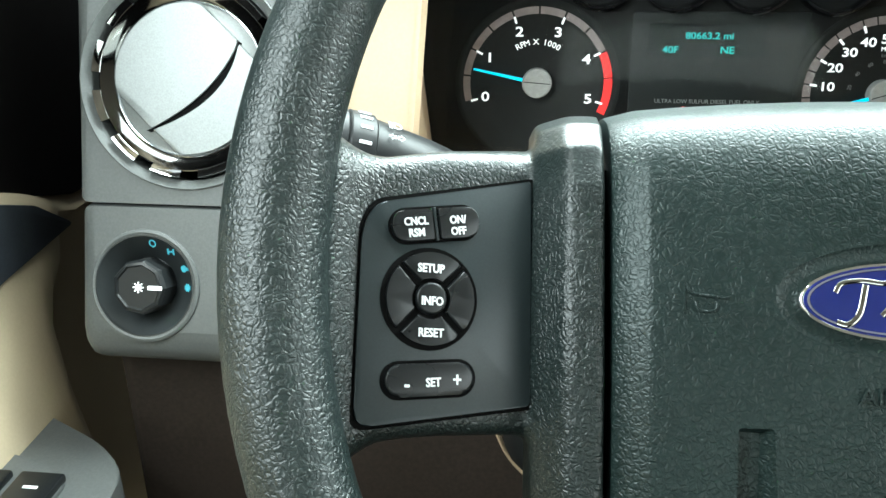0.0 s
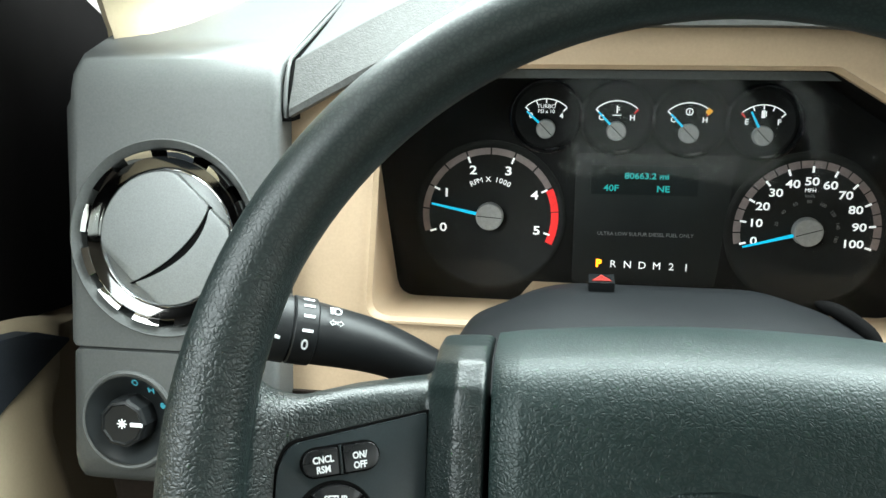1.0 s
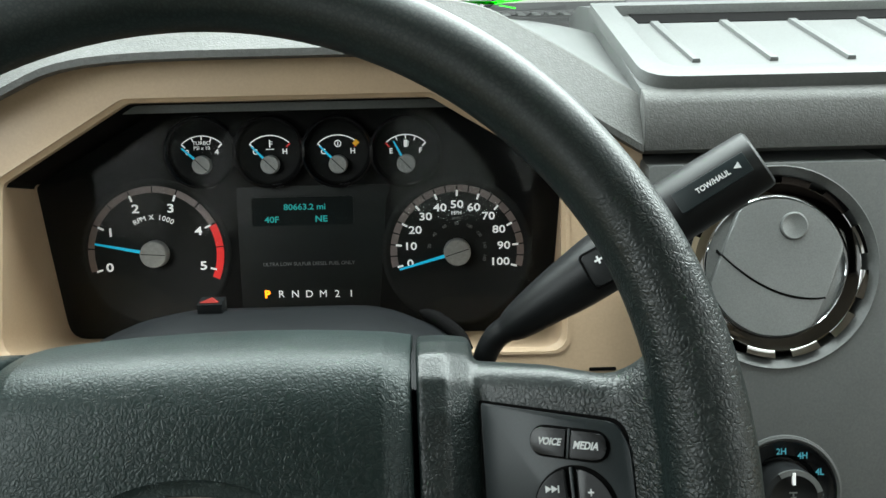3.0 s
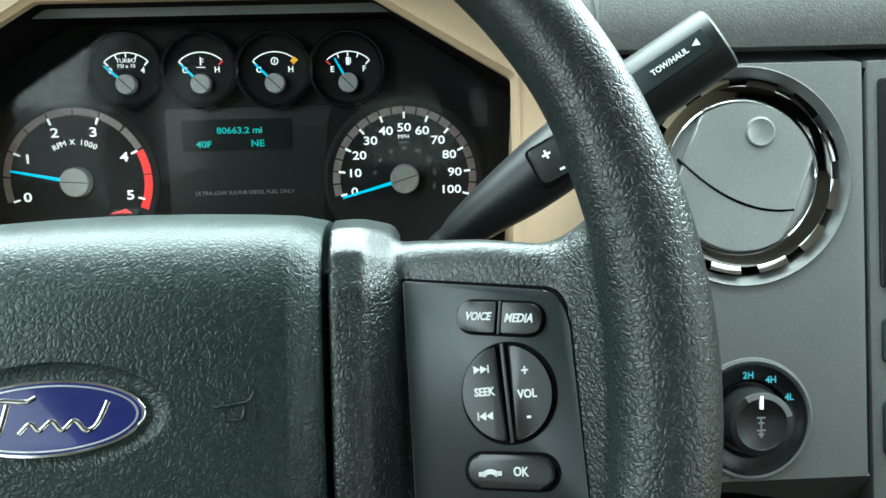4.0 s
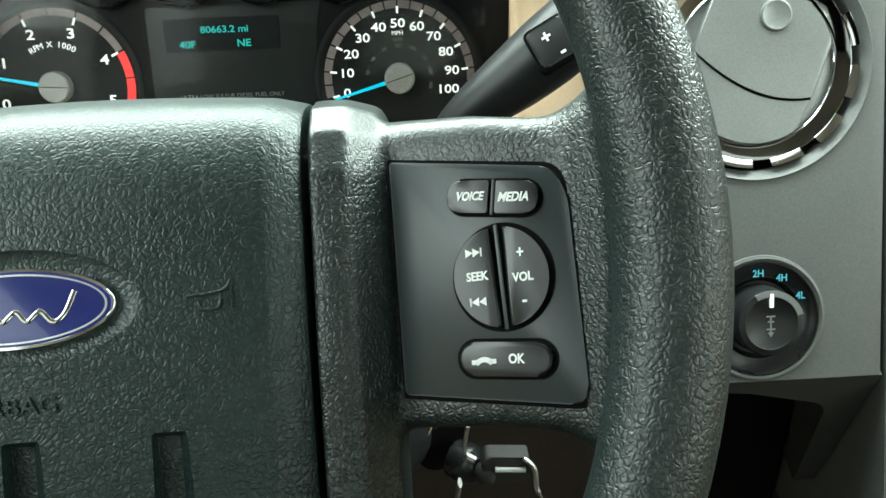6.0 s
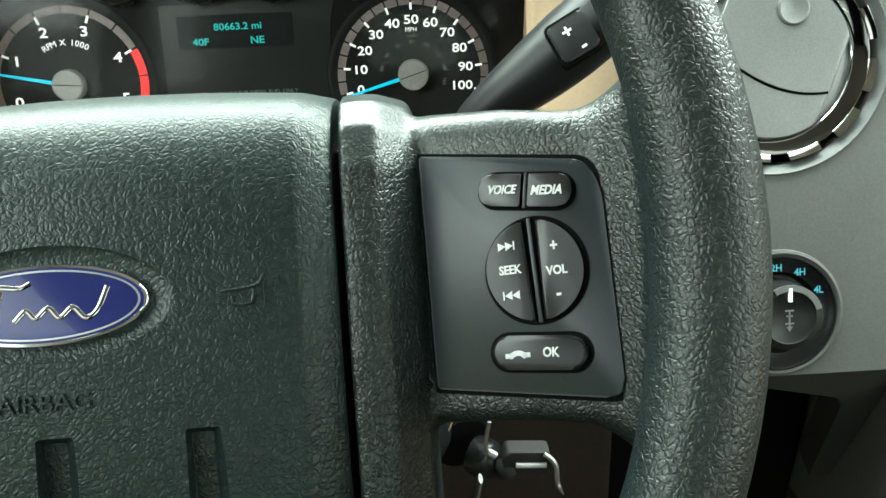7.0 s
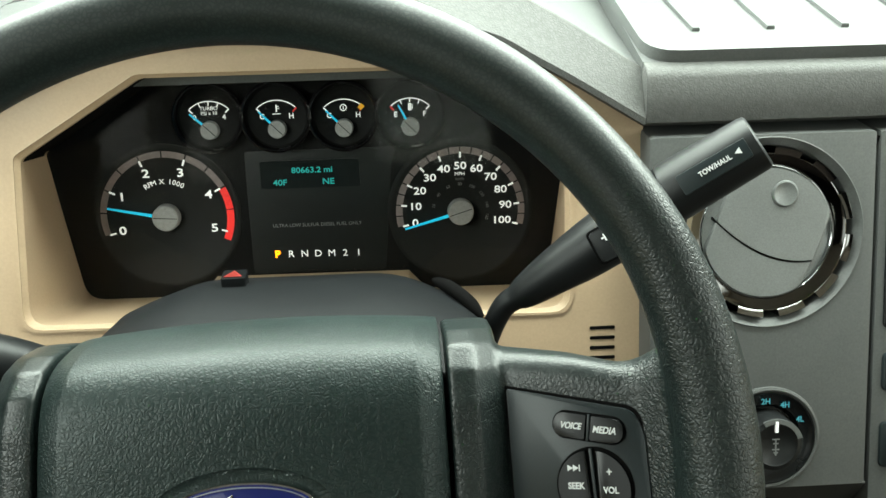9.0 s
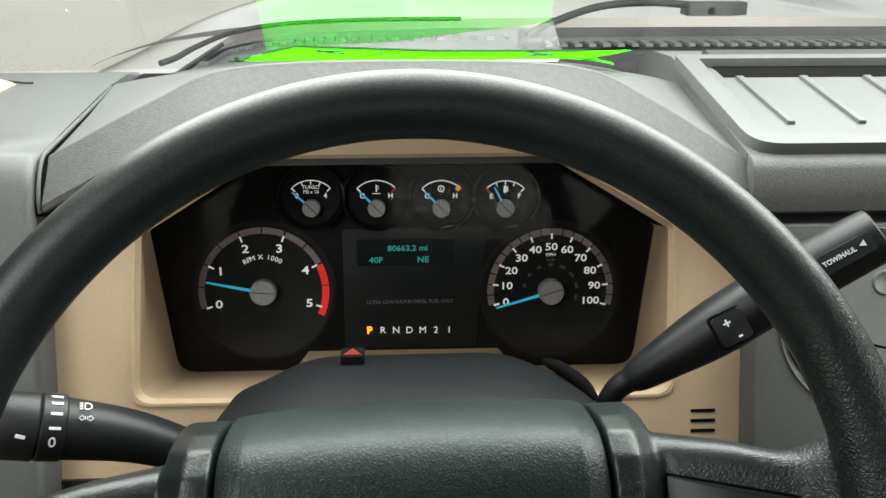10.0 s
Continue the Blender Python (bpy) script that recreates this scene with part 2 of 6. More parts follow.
def prism(poly, z0, z1, bevel=0.0, bm=None, segs=2):
    """A flat shape drawn in x and y, from z0 to z1, its front edge rounded."""
    bm = bm or bmesh.new()
    low, high = [bm.verts.new((x, y, z0)) for x, y in poly], [bm.verts.new((x, y, z1)) for x, y in poly]
    n = len(poly)
    bm.faces.new(low[::-1])
    top = bm.faces.new(high)
    for i in range(n):
        bm.faces.new((low[i], low[(i + 1) % n], high[(i + 1) % n], high[i]))
    if bevel:
        bmesh.ops.bevel(bm, geom=list(top.edges), offset=bevel, segments=segs, profile=0.6, affect="EDGES", clamp_overlap=True)
    return bm


def ring_prism(outer, inner, z0, z1, bm=None):
    """A flat ring between two outlines of as many points."""
    bm = bm or bmesh.new()
    n = len(outer)
    loops = [[bm.verts.new((x, y, z)) for x, y in poly] for poly, z in ((outer, z0), (outer, z1), (inner, z1), (inner, z0))]
    for a in range(4):
        p, q = loops[a], loops[(a + 1) % 4]
        for i in range(n):
            j = (i + 1) % n
            bm.faces.new((p[i], p[j], q[j], q[i]))
    return bm


def box(x0, x1, y0, y1, z0, z1, bevel=0.0, bm=None, segs=2):
    bm = bm or bmesh.new()
    v = [bm.verts.new((x, y, z)) for x in (x0, x1) for y in (y0, y1) for z in (z0, z1)]
    fs = [bm.faces.new([v[i] for i in f]) for f in ((0, 1, 3, 2), (4, 6, 7, 5), (0, 4, 5, 1), (2, 3, 7, 6), (0, 2, 6, 4), (1, 5, 7, 3))]
    if bevel:
        es = {e for f in fs for e in f.edges}
        bmesh.ops.bevel(bm, geom=list(es), offset=bevel, segments=segs, profile=0.6, affect="EDGES", clamp_overlap=True)
    return bm


def along_x(profile, x0, x1, bevel=0.0, bm=None, segs=2):
    """A profile drawn in y and z, drawn out along x."""
    bm = bm or bmesh.new()
    a, b = [bm.verts.new((x0, y, z)) for y, z in profile], [bm.verts.new((x1, y, z)) for y, z in profile]
    n = len(profile)
    fa, fb = bm.faces.new(a), bm.faces.new(b[::-1])
    for i in range(n):
        j = (i + 1) % n
        bm.faces.new((a[i], b[i], b[j], a[j]))
    if bevel:
        bmesh.ops.bevel(bm, geom=list(set(fa.edges) | set(fb.edges)), offset=bevel, segments=segs, profile=0.6, affect="EDGES", clamp_overlap=True)
    return bm


def loft(rings, bm=None, caps=True, closed=True):
    """A skin over rings of as many points each."""
    bm = bm or bmesh.new()
    rows = [[bm.verts.new(p) for p in ring] for ring in rings]
    n = len(rows[0])
    for p, q in zip(rows, rows[1:]):
        for i in range(n if closed else n - 1):
            j = (i + 1) % n
            bm.faces.new((p[i], p[j], q[j], q[i]))
    if caps and closed:
        bm.faces.new(rows[0][::-1])
        bm.faces.new(rows[-1])
    return bm


def lathe(profile, seg=48, bm=None, caps=True):
    """A profile of (radius, height), turned round z."""
    rings = [[(r * math.cos(2 * math.pi * i / seg), r * math.sin(2 * math.pi * i / seg), z) for i in range(seg)] for r, z in profile]
    return loft(rings, bm, caps)


def tube(points, radii, seg=20, bm=None, flat=1.0):
    """A round bar through points, its radius given at each."""
    pts = [Vector(p) for p in points]
    rings, side = [], None
    for i, p in enumerate(pts):
        d = (pts[min(i + 1, len(pts) - 1)] - pts[max(i - 1, 0)]).normalized()
        if side is None:
            side = d.cross(Vector((0, 0, 1)) if abs(d.z) < 0.9 else Vector((1, 0, 0))).normalized()
        side = (side - d * side.dot(d)).normalized()
        up = side.cross(d)
        r = radii[i] if isinstance(radii, (list, tuple)) else radii
        rings.append([p + (side * math.cos(2 * math.pi * k / seg) + up * math.sin(2 * math.pi * k / seg) * flat) * r for k in range(seg)])
    return loft(rings, bm)


def smooth_line(points, steps=6):
    """A Catmull-Rom line through points."""
    p = [Vector(q) for q in points]
    p = [p[0] * 2 - p[1]] + p + [p[-1] * 2 - p[-2]]
    out = []
    for i in range(1, len(p) - 2):
        a, b, c, d = p[i - 1], p[i], p[i + 1], p[i + 2]
        for k in range(steps):
            t = k / steps
            out.append(0.5 * (2 * b + (c - a) * t + (2 * a - 5 * b + 4 * c - d) * t * t + (3 * b - a - 3 * c + d) * t ** 3))
    return out + [p[-2]]


def circle(x, y, r, n=40, squash=1.0):
    return [(x + r * math.cos(2 * math.pi * i / n), y + r * squash * math.sin(2 * math.pi * i / n)) for i in range(n)]


def arc_band(r0, r1, a0, a1, z0, z1, n=24, bm=None, cx=0.0, cy=0.0):
    """A piece of a flat ring from angle a0 to a1 (degrees, anticlockwise from x)."""
    bm = bm or bmesh.new()
    rings = []
    for i in range(n + 1):
        a = radians(a0 + (a1 - a0) * i / n)
        c, s = math.cos(a), math.sin(a)
        rings.append([(cx + r0 * c, cy + r0 * s, z0), (cx + r1 * c, cy + r1 * s, z0), (cx + r1 * c, cy + r1 * s, z1), (cx + r0 * c, cy + r0 * s, z1)])
    return loft(rings, bm)


def writing(name, words, size, material, parent, x, y, z, turn=0.0, stretch=1.0, lean=0.0, bold=0.0, thick=0.00012):
    """Words in the built-in font as a thin mesh, centred at x, y on the face at z."""
    cu = bpy.data.curves.new(name, "FONT")
    cu.body, cu.size, cu.align_x, cu.align_y = words, size, "CENTER", "CENTER"
    cu.extrude, cu.offset, cu.shear = thick, bold, lean
    cu.resolution_u = 3
    tmp = bpy.data.objects.new(name, cu)
    me = bpy.data.meshes.new_from_object(tmp)
    bpy.data.objects.remove(tmp)
    bpy.data.curves.remove(cu)
    me.name = name
    me.transform(Matrix.Translation((x, y, z)) @ Matrix.Rotation(radians(turn), 4, "Z") @ Matrix.Diagonal((stretch, 1, 1, 1)))
    me.materials.clear()
    me.materials.append(material)
    ob = new(name, me)
    ob.parent = parent
    return ob


def wpart(name, bm, material, parent, label="", smooth=40):
    """A part drawn in world metres, hung under a thing that stands at the top level."""
    bm.transform(parent.matrix_basis.inverted())
    return part(name, bm, material, parent, label, smooth)


def carve(ob, m, radius, depth):
    """A round hole sunk into a panel along -z of the pose m (world)."""
    bm = lathe([(radius, -depth), (radius, 0.01)], 64)
    bm.transform(m)
    tool = bpy.data.objects.new("tool", as_mesh("tool", bm, GAP, 0))
    scene.collection.objects.link(tool)
    mod = ob.modifiers.new("hole", "BOOLEAN")
    mod.object, mod.operation, mod.solver = tool, "DIFFERENCE", "EXACT"
    bpy.context.view_layer.update()
    me = bpy.data.meshes.new_from_object(ob.evaluated_get(bpy.context.evaluated_depsgraph_get()))
    ob.modifiers.clear()
    me.materials.clear()
    me.materials.append(ob.data.materials[0])
    for p in me.polygons:
        p.material_index = 0
    me.set_sharp_from_angle(angle=radians(40))
    ob.data = me
    bpy.data.objects.remove(tool)


def cut_away(ob, bm):
    """Cuts a shape, drawn in the object's own metres, out of its mesh."""
    body = bpy.data.objects.new("body", ob.data)
    tool = bpy.data.objects.new("tool", as_mesh("tool", bm, ob.data.materials[0], 0))
    for o in (body, tool):
        scene.collection.objects.link(o)
    mod = body.modifiers.new("cut", "BOOLEAN")
    mod.object, mod.operation, mod.solver = tool, "DIFFERENCE", "EXACT"
    bpy.context.view_layer.update()
    me = bpy.data.meshes.new_from_object(body.evaluated_get(bpy.context.evaluated_depsgraph_get()))
    skin = ob.data.materials[0]
    me.materials.clear()
    me.materials.append(skin)
    for p in me.polygons:
        p.material_index, p.use_smooth = 0, True
    me.set_sharp_from_angle(angle=radians(24))
    ob.data = me
    bpy.data.objects.remove(body)
    bpy.data.objects.remove(tool)


# ---- setting: the ground, the cab's shell and the windscreen ----
bm = bmesh.new()
bmesh.ops.create_grid(bm, x_segments=8, y_segments=8, size=400)
solid("ground", bm, CONCRETE, "pale grey concrete yard outside the truck", "ground", "structure", 0)

solid("cab_floor", box(-0.5, 1.22, -1.5, 0.85, 0.70, 0.75), CARPET, "dark brown carpeted floor of the cab", "floor", "structure")
solid("ceiling", box(-0.5, 1.22, -1.5, 0.12, 2.02, 2.05, 0.005), HEADLINER, "beige cloth headliner of the cab roof", "ceiling", "structure")
bm = box(-0.5, 1.22, -1.55, -1.5, 0.75, 1.34)
box(-0.5, 1.22, -1.55, -1.5, 1.88, 2.05, bm=bm)
box(-0.5, -0.02, -1.55, -1.5, 1.34, 1.88, bm=bm)
box(0.74, 1.22, -1.55, -1.5, 1.34, 1.88, bm=bm)
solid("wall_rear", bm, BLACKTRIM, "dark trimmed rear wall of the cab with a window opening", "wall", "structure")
bm = box(1.17, 1.22, -1.5, 0.85, 0.75, 1.42)
box(1.17, 1.22, -1.5, -1.40, 1.42, 2.02, bm=bm)
box(1.17, 1.22, -0.87, -0.75, 1.42, 2.02, bm=bm)
box(1.17, 1.22, -1.40, -0.87, 1.92, 2.02, bm=bm)
box(1.17, 1.22, -0.75, 0.3, 1.92, 2.02, bm=bm)
solid("wall_passenger", bm, TAN_TRIM, "tan passenger side of the cab with window openings", "wall", "structure")
bm = box(-0.5, -0.46, -1.5, -0.75, 0.75, 1.42)
box(-0.5, -0.46, -1.5, -1.40, 1.42, 2.02, bm=bm)
box(-0.5, -0.46, -0.87, -0.75, 1.42, 2.02, bm=bm)
box(-0.5, -0.46, -1.40, -0.87, 1.94, 2.02, bm=bm)
box(-0.5, -0.46, -0.75, 0.22, 1.94, 2.02, bm=bm)
solid("wall_driver", bm, HEADLINER, "beige pillar and roof rail behind the driver's door", "wall", "structure")
bm = along_x([(0.80, 0.75), (0.84, 0.75), (0.84, 1.44), (0.80, 1.44)], -0.5, 1.22)
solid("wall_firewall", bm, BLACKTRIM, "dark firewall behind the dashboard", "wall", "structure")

# windscreen: a thin raked pane from the cowl to the roof
WS_Y, WS_Z, WS_RISE = 0.715, 1.470, 0.727
bm = bmesh.new()
rows_ = []
for i in range(9):
    f = i / 8
    row = []
    for j in range(17):
        g = j / 16 * 2 - 1
        half = 0.82 - 0.10 * f
        bow = 0.05 * g * g
        y = WS_Y - 0.70 * f - bow
        row.append((0.36 + g * half, y, WS_Z + 0.70 * f * WS_RISE))
    rows_.append(row)
loft(rows_, bm, caps=False, closed=False)
pane = solid("windscreen", bm, GLASS, "clear raked windscreen with a few raindrops", "windscreen", "structure")
if pane.data.polygons[0].normal.y > 0:
    pane.data.flip_normals()
pane.visible_shadow = False
rear = solid("window_1", box(-0.02, 0.74, -1.528, -1.522, 1.34, 1.88), GLASS, "clear rear window of the cab", "window", "structure")
rear.visible_shadow = False
drops = bmesh.new()
rng = random.Random(4)
for _ in range(70):
    x, f = rng.uniform(-0.42, 0.7), rng.uniform(0.05, 0.75)
    g = (x - 0.36) / (0.82 - 0.1 * f)
    y, z, r = WS_Y - 0.70 * f - 0.05 * g * g, WS_Z + 0.70 * f * WS_RISE, rng.uniform(0.0003, 0.0007)
    bmesh.ops.create_icosphere(drops, subdivisions=1, radius=r, matrix=Matrix.Translation((x, y + 0.003, z + 0.0045)))
WATER = shade("water_drop", (0.8, 0.82, 0.82), 0.08, vary=0.02, coat=1.0)
solid("raindrop", drops, WATER, "small raindrops on the outside of the windscreen", "raindrops", "stuff")


def a_pillar(side, name):
    """The moulded pillar trim beside the windscreen, its flared foot on the dashboard."""
    def at(x, y, z):
        return (0.36 + side * (0.36 - x), y, z)

    foot = [(-0.3365, 0.4965, 1.4610), (-0.3275, 0.4995, 1.4612), (-0.3175, 0.5025, 1.4615), (-0.3090, 0.5105, 1.4625), (-0.3012, 0.5213, 1.4637), (-0.2965, 0.540, 1.4660), (-0.2933, 0.556, 1.4677), (-0.2863, 0.5817, 1.4708), (-0.2795, 0.6005, 1.4728)]
    edge = [(-0.2840, 0.603, 1.4748), (-0.2990, 0.594, 1.4805), (-0.3050, 0.566, 1.4990), (-0.2980, 0.530, 1.5240), (-0.2860, 0.486, 1.5560), (-0.270, 0.42, 1.604), (-0.248, 0.28, 1.706), (-0.21, 0.02, 1.90), (-0.20, -0.10, 1.98)]
    left = [(-0.3365, 0.4945, 1.466), (-0.3365, 0.4920, 1.474), (-0.3350, 0.4860, 1.4885), (-0.341, 0.468, 1.515), (-0.350, 0.440, 1.548), (-0.356, 0.365, 1.612), (-0.353, 0.22, 1.72), (-0.33, -0.04, 1.91), (-0.32, -0.15, 1.99)]
    bulge = [(0.008, -0.017, -0.001), (0.009, -0.007, 0.0), (0.011, -0.001, 0.0), (0.012, -0.002, 0.003), (0.012, -0.006, 0.006), (0.012, -0.012, 0.008), (0.012, -0.016, 0.010), (0.012, -0.016, 0.010), (0.012, -0.016, 0.010)]
    rings = [[(x, y, 1.43) for x, y, z in foot] + [(-0.30, 0.66, 1.43), (-0.40, 0.60, 1.43)], [(x, y, z - 0.004) for x, y, z in foot] + [(-0.30, 0.66, 1.45), (-0.40, 0.60, 1.45)]]
    for e, f, d in zip(edge, left, bulge):
        a, b = Vector(f), Vector(e)
        c = (a + b) / 2 + Vector(d) * 2
        ring = [tuple(a * (1 - t) ** 2 + c * 2 * t * (1 - t) + b * t * t) for t in [k / 8 for k in range(9)]]
        rings.append(ring + [(e[0] - 0.040, e[1] + 0.020, e[2] - 0.004), (f[0] - 0.04, f[1] + 0.06, f[2] + 0.004)])
    body = solid(name, loft([[at(*p) for p in r] for r in rings]), TAN_TRIM, "tan moulded windscreen pillar trim with a flared foot", "pillar", "structure", 60)
    pts = smooth_line([at(-0.3125, 0.4800, 1.4965), at(-0.3140, 0.4765, 1.5030), at(-0.3200, 0.466, 1.522), at(-0.326, 0.445, 1.550), at(-0.331, 0.35, 1.640), at(-0.32, 0.08, 1.85)], 4)
    part("grip_cover", tube(pts, [0.009, 0.0145, 0.0175, 0.0195, 0.0210] + [0.0210 + 0.0012 * min(k, 8) for k in range(1, len(pts) - 4)], 20, flat=0.85), TAN_TRIM, body, "rounded tan cover on the pillar")
    return body


a_pillar(-1, "pillar_driver")
a_pillar(1, "pillar_passenger")
bm = tube(smooth_line([(-0.272, 0.605, 1.4738), (-0.280, 0.603, 1.4745), (-0.295, 0.597, 1.4780), (-0.3030, 0.582, 1.4880), (-0.3000, 0.555, 1.5070), (-0.2850, 0.502, 1.5440), (-0.264, 0.43, 1.598), (-0.241, 0.28, 1.708), (-0.20, 0.02, 1.90)], 5), [0.0007 + 0.0010 * (k / 15) ** 2 if k < 15 else min(0.0058, 0.0017 + 0.00028 * (k - 15)) for k in range(41)], 10)
solid("windscreen_seal", bm, RUBBER, "black rubber seal along the windscreen's edge", "seal", "structure")

# ---- the dashboard ----
dash = thing("dashboard", Matrix.Translation((0, 0.6, 0.75)), "grey and tan moulded plastic truck dashboard under the windscreen", "dashboard")


def on_left(z):
    return 0.376 + 0.36 * (z - 1.257)


def on_right(z):
    return 0.385 + 0.33 * (z - 1.255)


LX0, LX1, RX0, RX1 = -0.342, -0.2140, 0.2095, 0.3480
top_back = [(0.4680, 1.4575), (0.50, 1.4620), (0.56, 1.4690), (0.60, 1.4730), (0.64, 1.4740), (0.68, 1.4690), (0.70, 1.462), (0.70, 1.43), (0.50, 1.42)]
upper = [(on_left(1.3005), 1.3005), (on_left(1.432), 1.432), (0.4430, 1.4420), (0.4490, 1.4505), (0.4580, 1.4560)] + top_back + [(0.47, 1.3005)]
left_vent_panel = wpart("vent_panel", along_x(upper, LX0, LX1, 0.007, segs=4), GREY, dash)
lower = [(on_left(1.2) + 0.046, 1.2105), (on_left(1.212) + 0.027, 1.2120), (on_left(1.216) + 0.0150, 1.2155), (on_left(1.221) + 0.0080, 1.2205), (on_left(1.228) + 0.0028, 1.2275), (on_left(1.237), 1.237), (on_left(1.2985), 1.2985), (0.47, 1.2985), (0.47, 1.2105)]
switch_panel = wpart("switch_panel", along_x(lower, LX0 + 0.001, LX1, 0.008, segs=3), GREY, dash)
wpart("side_gap", box(LX0 + 0.012, LX1 - 0.012, on_left(1.3) + 0.006, 0.46, 1.297, 1.302), GAP, dash)

# the grey panel beside the cluster, its seam, and the centre stack past it
right_prof = [(on_right(1.2052), 1.2052), (on_right(1.4135), 1.4135), (0.50, 1.4135), (0.50, 1.2052)]
right_vent_panel = wpart("vent_panel", along_x(right_prof, RX0, RX1 - 0.0008, 0.0035), GREY, dash)
stack_prof = [(on_right(1.05), 1.05), (on_right(1.4135), 1.4135), (0.50, 1.4135), (0.50, 1.05)]
wpart("centre_panel", along_x(stack_prof, RX1 + 0.0008, 0.66, 0.0035), GREY, dash)
wpart("glovebox_panel", along_x([(y + 0.012, z) for y, z in stack_prof], 0.662, 1.165, 0.006), TAN, dash)
wpart("side_gap", box(RX1 - 0.006, RX1 + 0.006, on_right(1.41) - 0.02 + 0.022, 0.49, 1.2, 1.41), GAP, dash)

# the tan surround of the cluster with its deep recess
TAN_M = frame_of((0, 0.421, 1.295), (1, 0, 0), (0, 0.30, 1))
CL_M = frame_of((0, 0.525, 1.330), (1, 0, 0), (0, 0.20, 1))
KT, KC = math.sqrt(1.09), math.sqrt(1.04)
opening = [(-0.1690, 1.3090), (-0.1635, 1.4095), (-0.0890, 1.4528), (0.0890, 1.4528), (0.1660, 1.4090), (0.1655, 1.3065)]
face_out = [(-0.1660, 1.2790), (-0.1810, 1.3840), (-0.0970, 1.4320), (0.0990, 1.4320), (0.1810, 1.3800), (0.1670, 1.2770)]
radii_o = [0.012, 0.003, 0.003, 0.003, 0.003, 0.012]
op_xy = rounded([(x, (z - 1.295) * KT) for x, z in opening], radii_o, 4)
op_lip = rounded([(x * 0.985, (z - 1.295) * KT + (0.002 if z < 1.35 else -0.002)) for x, z in opening], radii_o, 4)
fa_xy = rounded([(x, (z - 1.330) * KC) for x, z in face_out], radii_o, 4)
outer = rounded([(x, (z - 1.295) * KT) for x, z in ((-0.2180, 1.262), (-0.2180, 1.420), (-0.125, 1.482), (0.125, 1.482), (0.2110, 1.420), (0.2110, 1.262))], 0.002, 4)
bm = bmesh.new()
ring_prism(outer, op_xy, -0.004, 0.0, bm)
bm.transform(TAN_M)
wpart("cluster_surround", bm, TAN, dash, "tan plastic surround with a raised step round the recess")
bm = bmesh.new()
step = rounded([(x * 1.012, (z - 1.295) * KT + (-0.0016 if z < 1.35 else 0.0048 if z > 1.44 else 0.0024)) for x, z in opening], radii_o, 4)
ring_prism(step, op_xy, 0.0, 0.0010, bm)
bm.transform(TAN_M)
wpart("recess_lip", bm, TAN, dash)
rings = [[TAN_M @ Vector((x, y, 0.0)) for x, y in op_xy], [TAN_M @ Vector((x, y, -0.003)) for x, y in op_lip],
         [(CL_M @ Vector((x * 1.0, y, 0.0))).lerp(TAN_M @ Vector((u, v, 0)), 0.06) for (x, y), (u, v) in zip(fa_xy, op_lip)],
         [CL_M @ Vector((x, y, -0.006)) for x, y in fa_xy]]
depth_ring = [Vector(a).lerp(Vector(b), 0.10) for a, b in zip(rings[1], rings[2])]
wpart("recess_edge", loft(rings[:2] + [depth_ring], caps=False), TAN, dash, "tan edge round the cluster recess", 30)
rings = [depth_ring] + rings[2:]
# the walls' upper part is split off in black, its shade put into colour
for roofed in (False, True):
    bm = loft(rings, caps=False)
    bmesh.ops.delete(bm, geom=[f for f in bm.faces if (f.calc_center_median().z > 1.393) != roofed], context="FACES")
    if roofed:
        wpart("recess_roof_shade", bm, GAP, dash, "upper walls of the cluster recess, blackened for their shade", 30)
    else:
        wpart("recess_wall", bm, TAN, dash, "tan recess wall running back to the instrument cluster", 30)
bm = prism([(-0.082, -0.050), (-0.072, -0.0375), (0.066, -0.0385), (0.078, -0.052)], 0.0015, 0.055, 0.0015)
bm.transform(CL_M)
wpart("cluster_ledge", bm, TAN, dash)
# slots of the sensor grille in the surround
for k in range(4):
    z = 1.2955 - 0.0062 * k
    bm = prism(rounded([(0.1780, -0.0011), (0.1940, -0.0011), (0.1940, 0.0011), (0.1780, 0.0011)], 0.0008, 3), 0.0001, 0.0004)
    bm.transform(TAN_M @ Matrix.Translation((0, (z - 1.295) * KT, 0)))
    wpart("slot", bm, GAP, dash)

# the hooded visor over the cluster
vis_top = [(-0.2090, 1.4560), (-0.1500, 1.4850), (-0.1020, 1.5030), (0.0, 1.5065), (0.1020, 1.5030), (0.1480, 1.4850), (0.2070, 1.4510)]
vis_low = [(-0.2090, 1.4265), (-0.1500, 1.4570), (-0.1060, 1.4740), (0.0, 1.4770), (0.1060, 1.4740), (0.1480, 1.4540), (0.2070, 1.4190)]


def fine(line, steps=5):
    return [(p.x, p.z) for p in smooth_line([(x, 0, z) for x, z in line], steps)]


vt, vl = fine(vis_top), fine(vis_low)
rings, rings_top = [], []
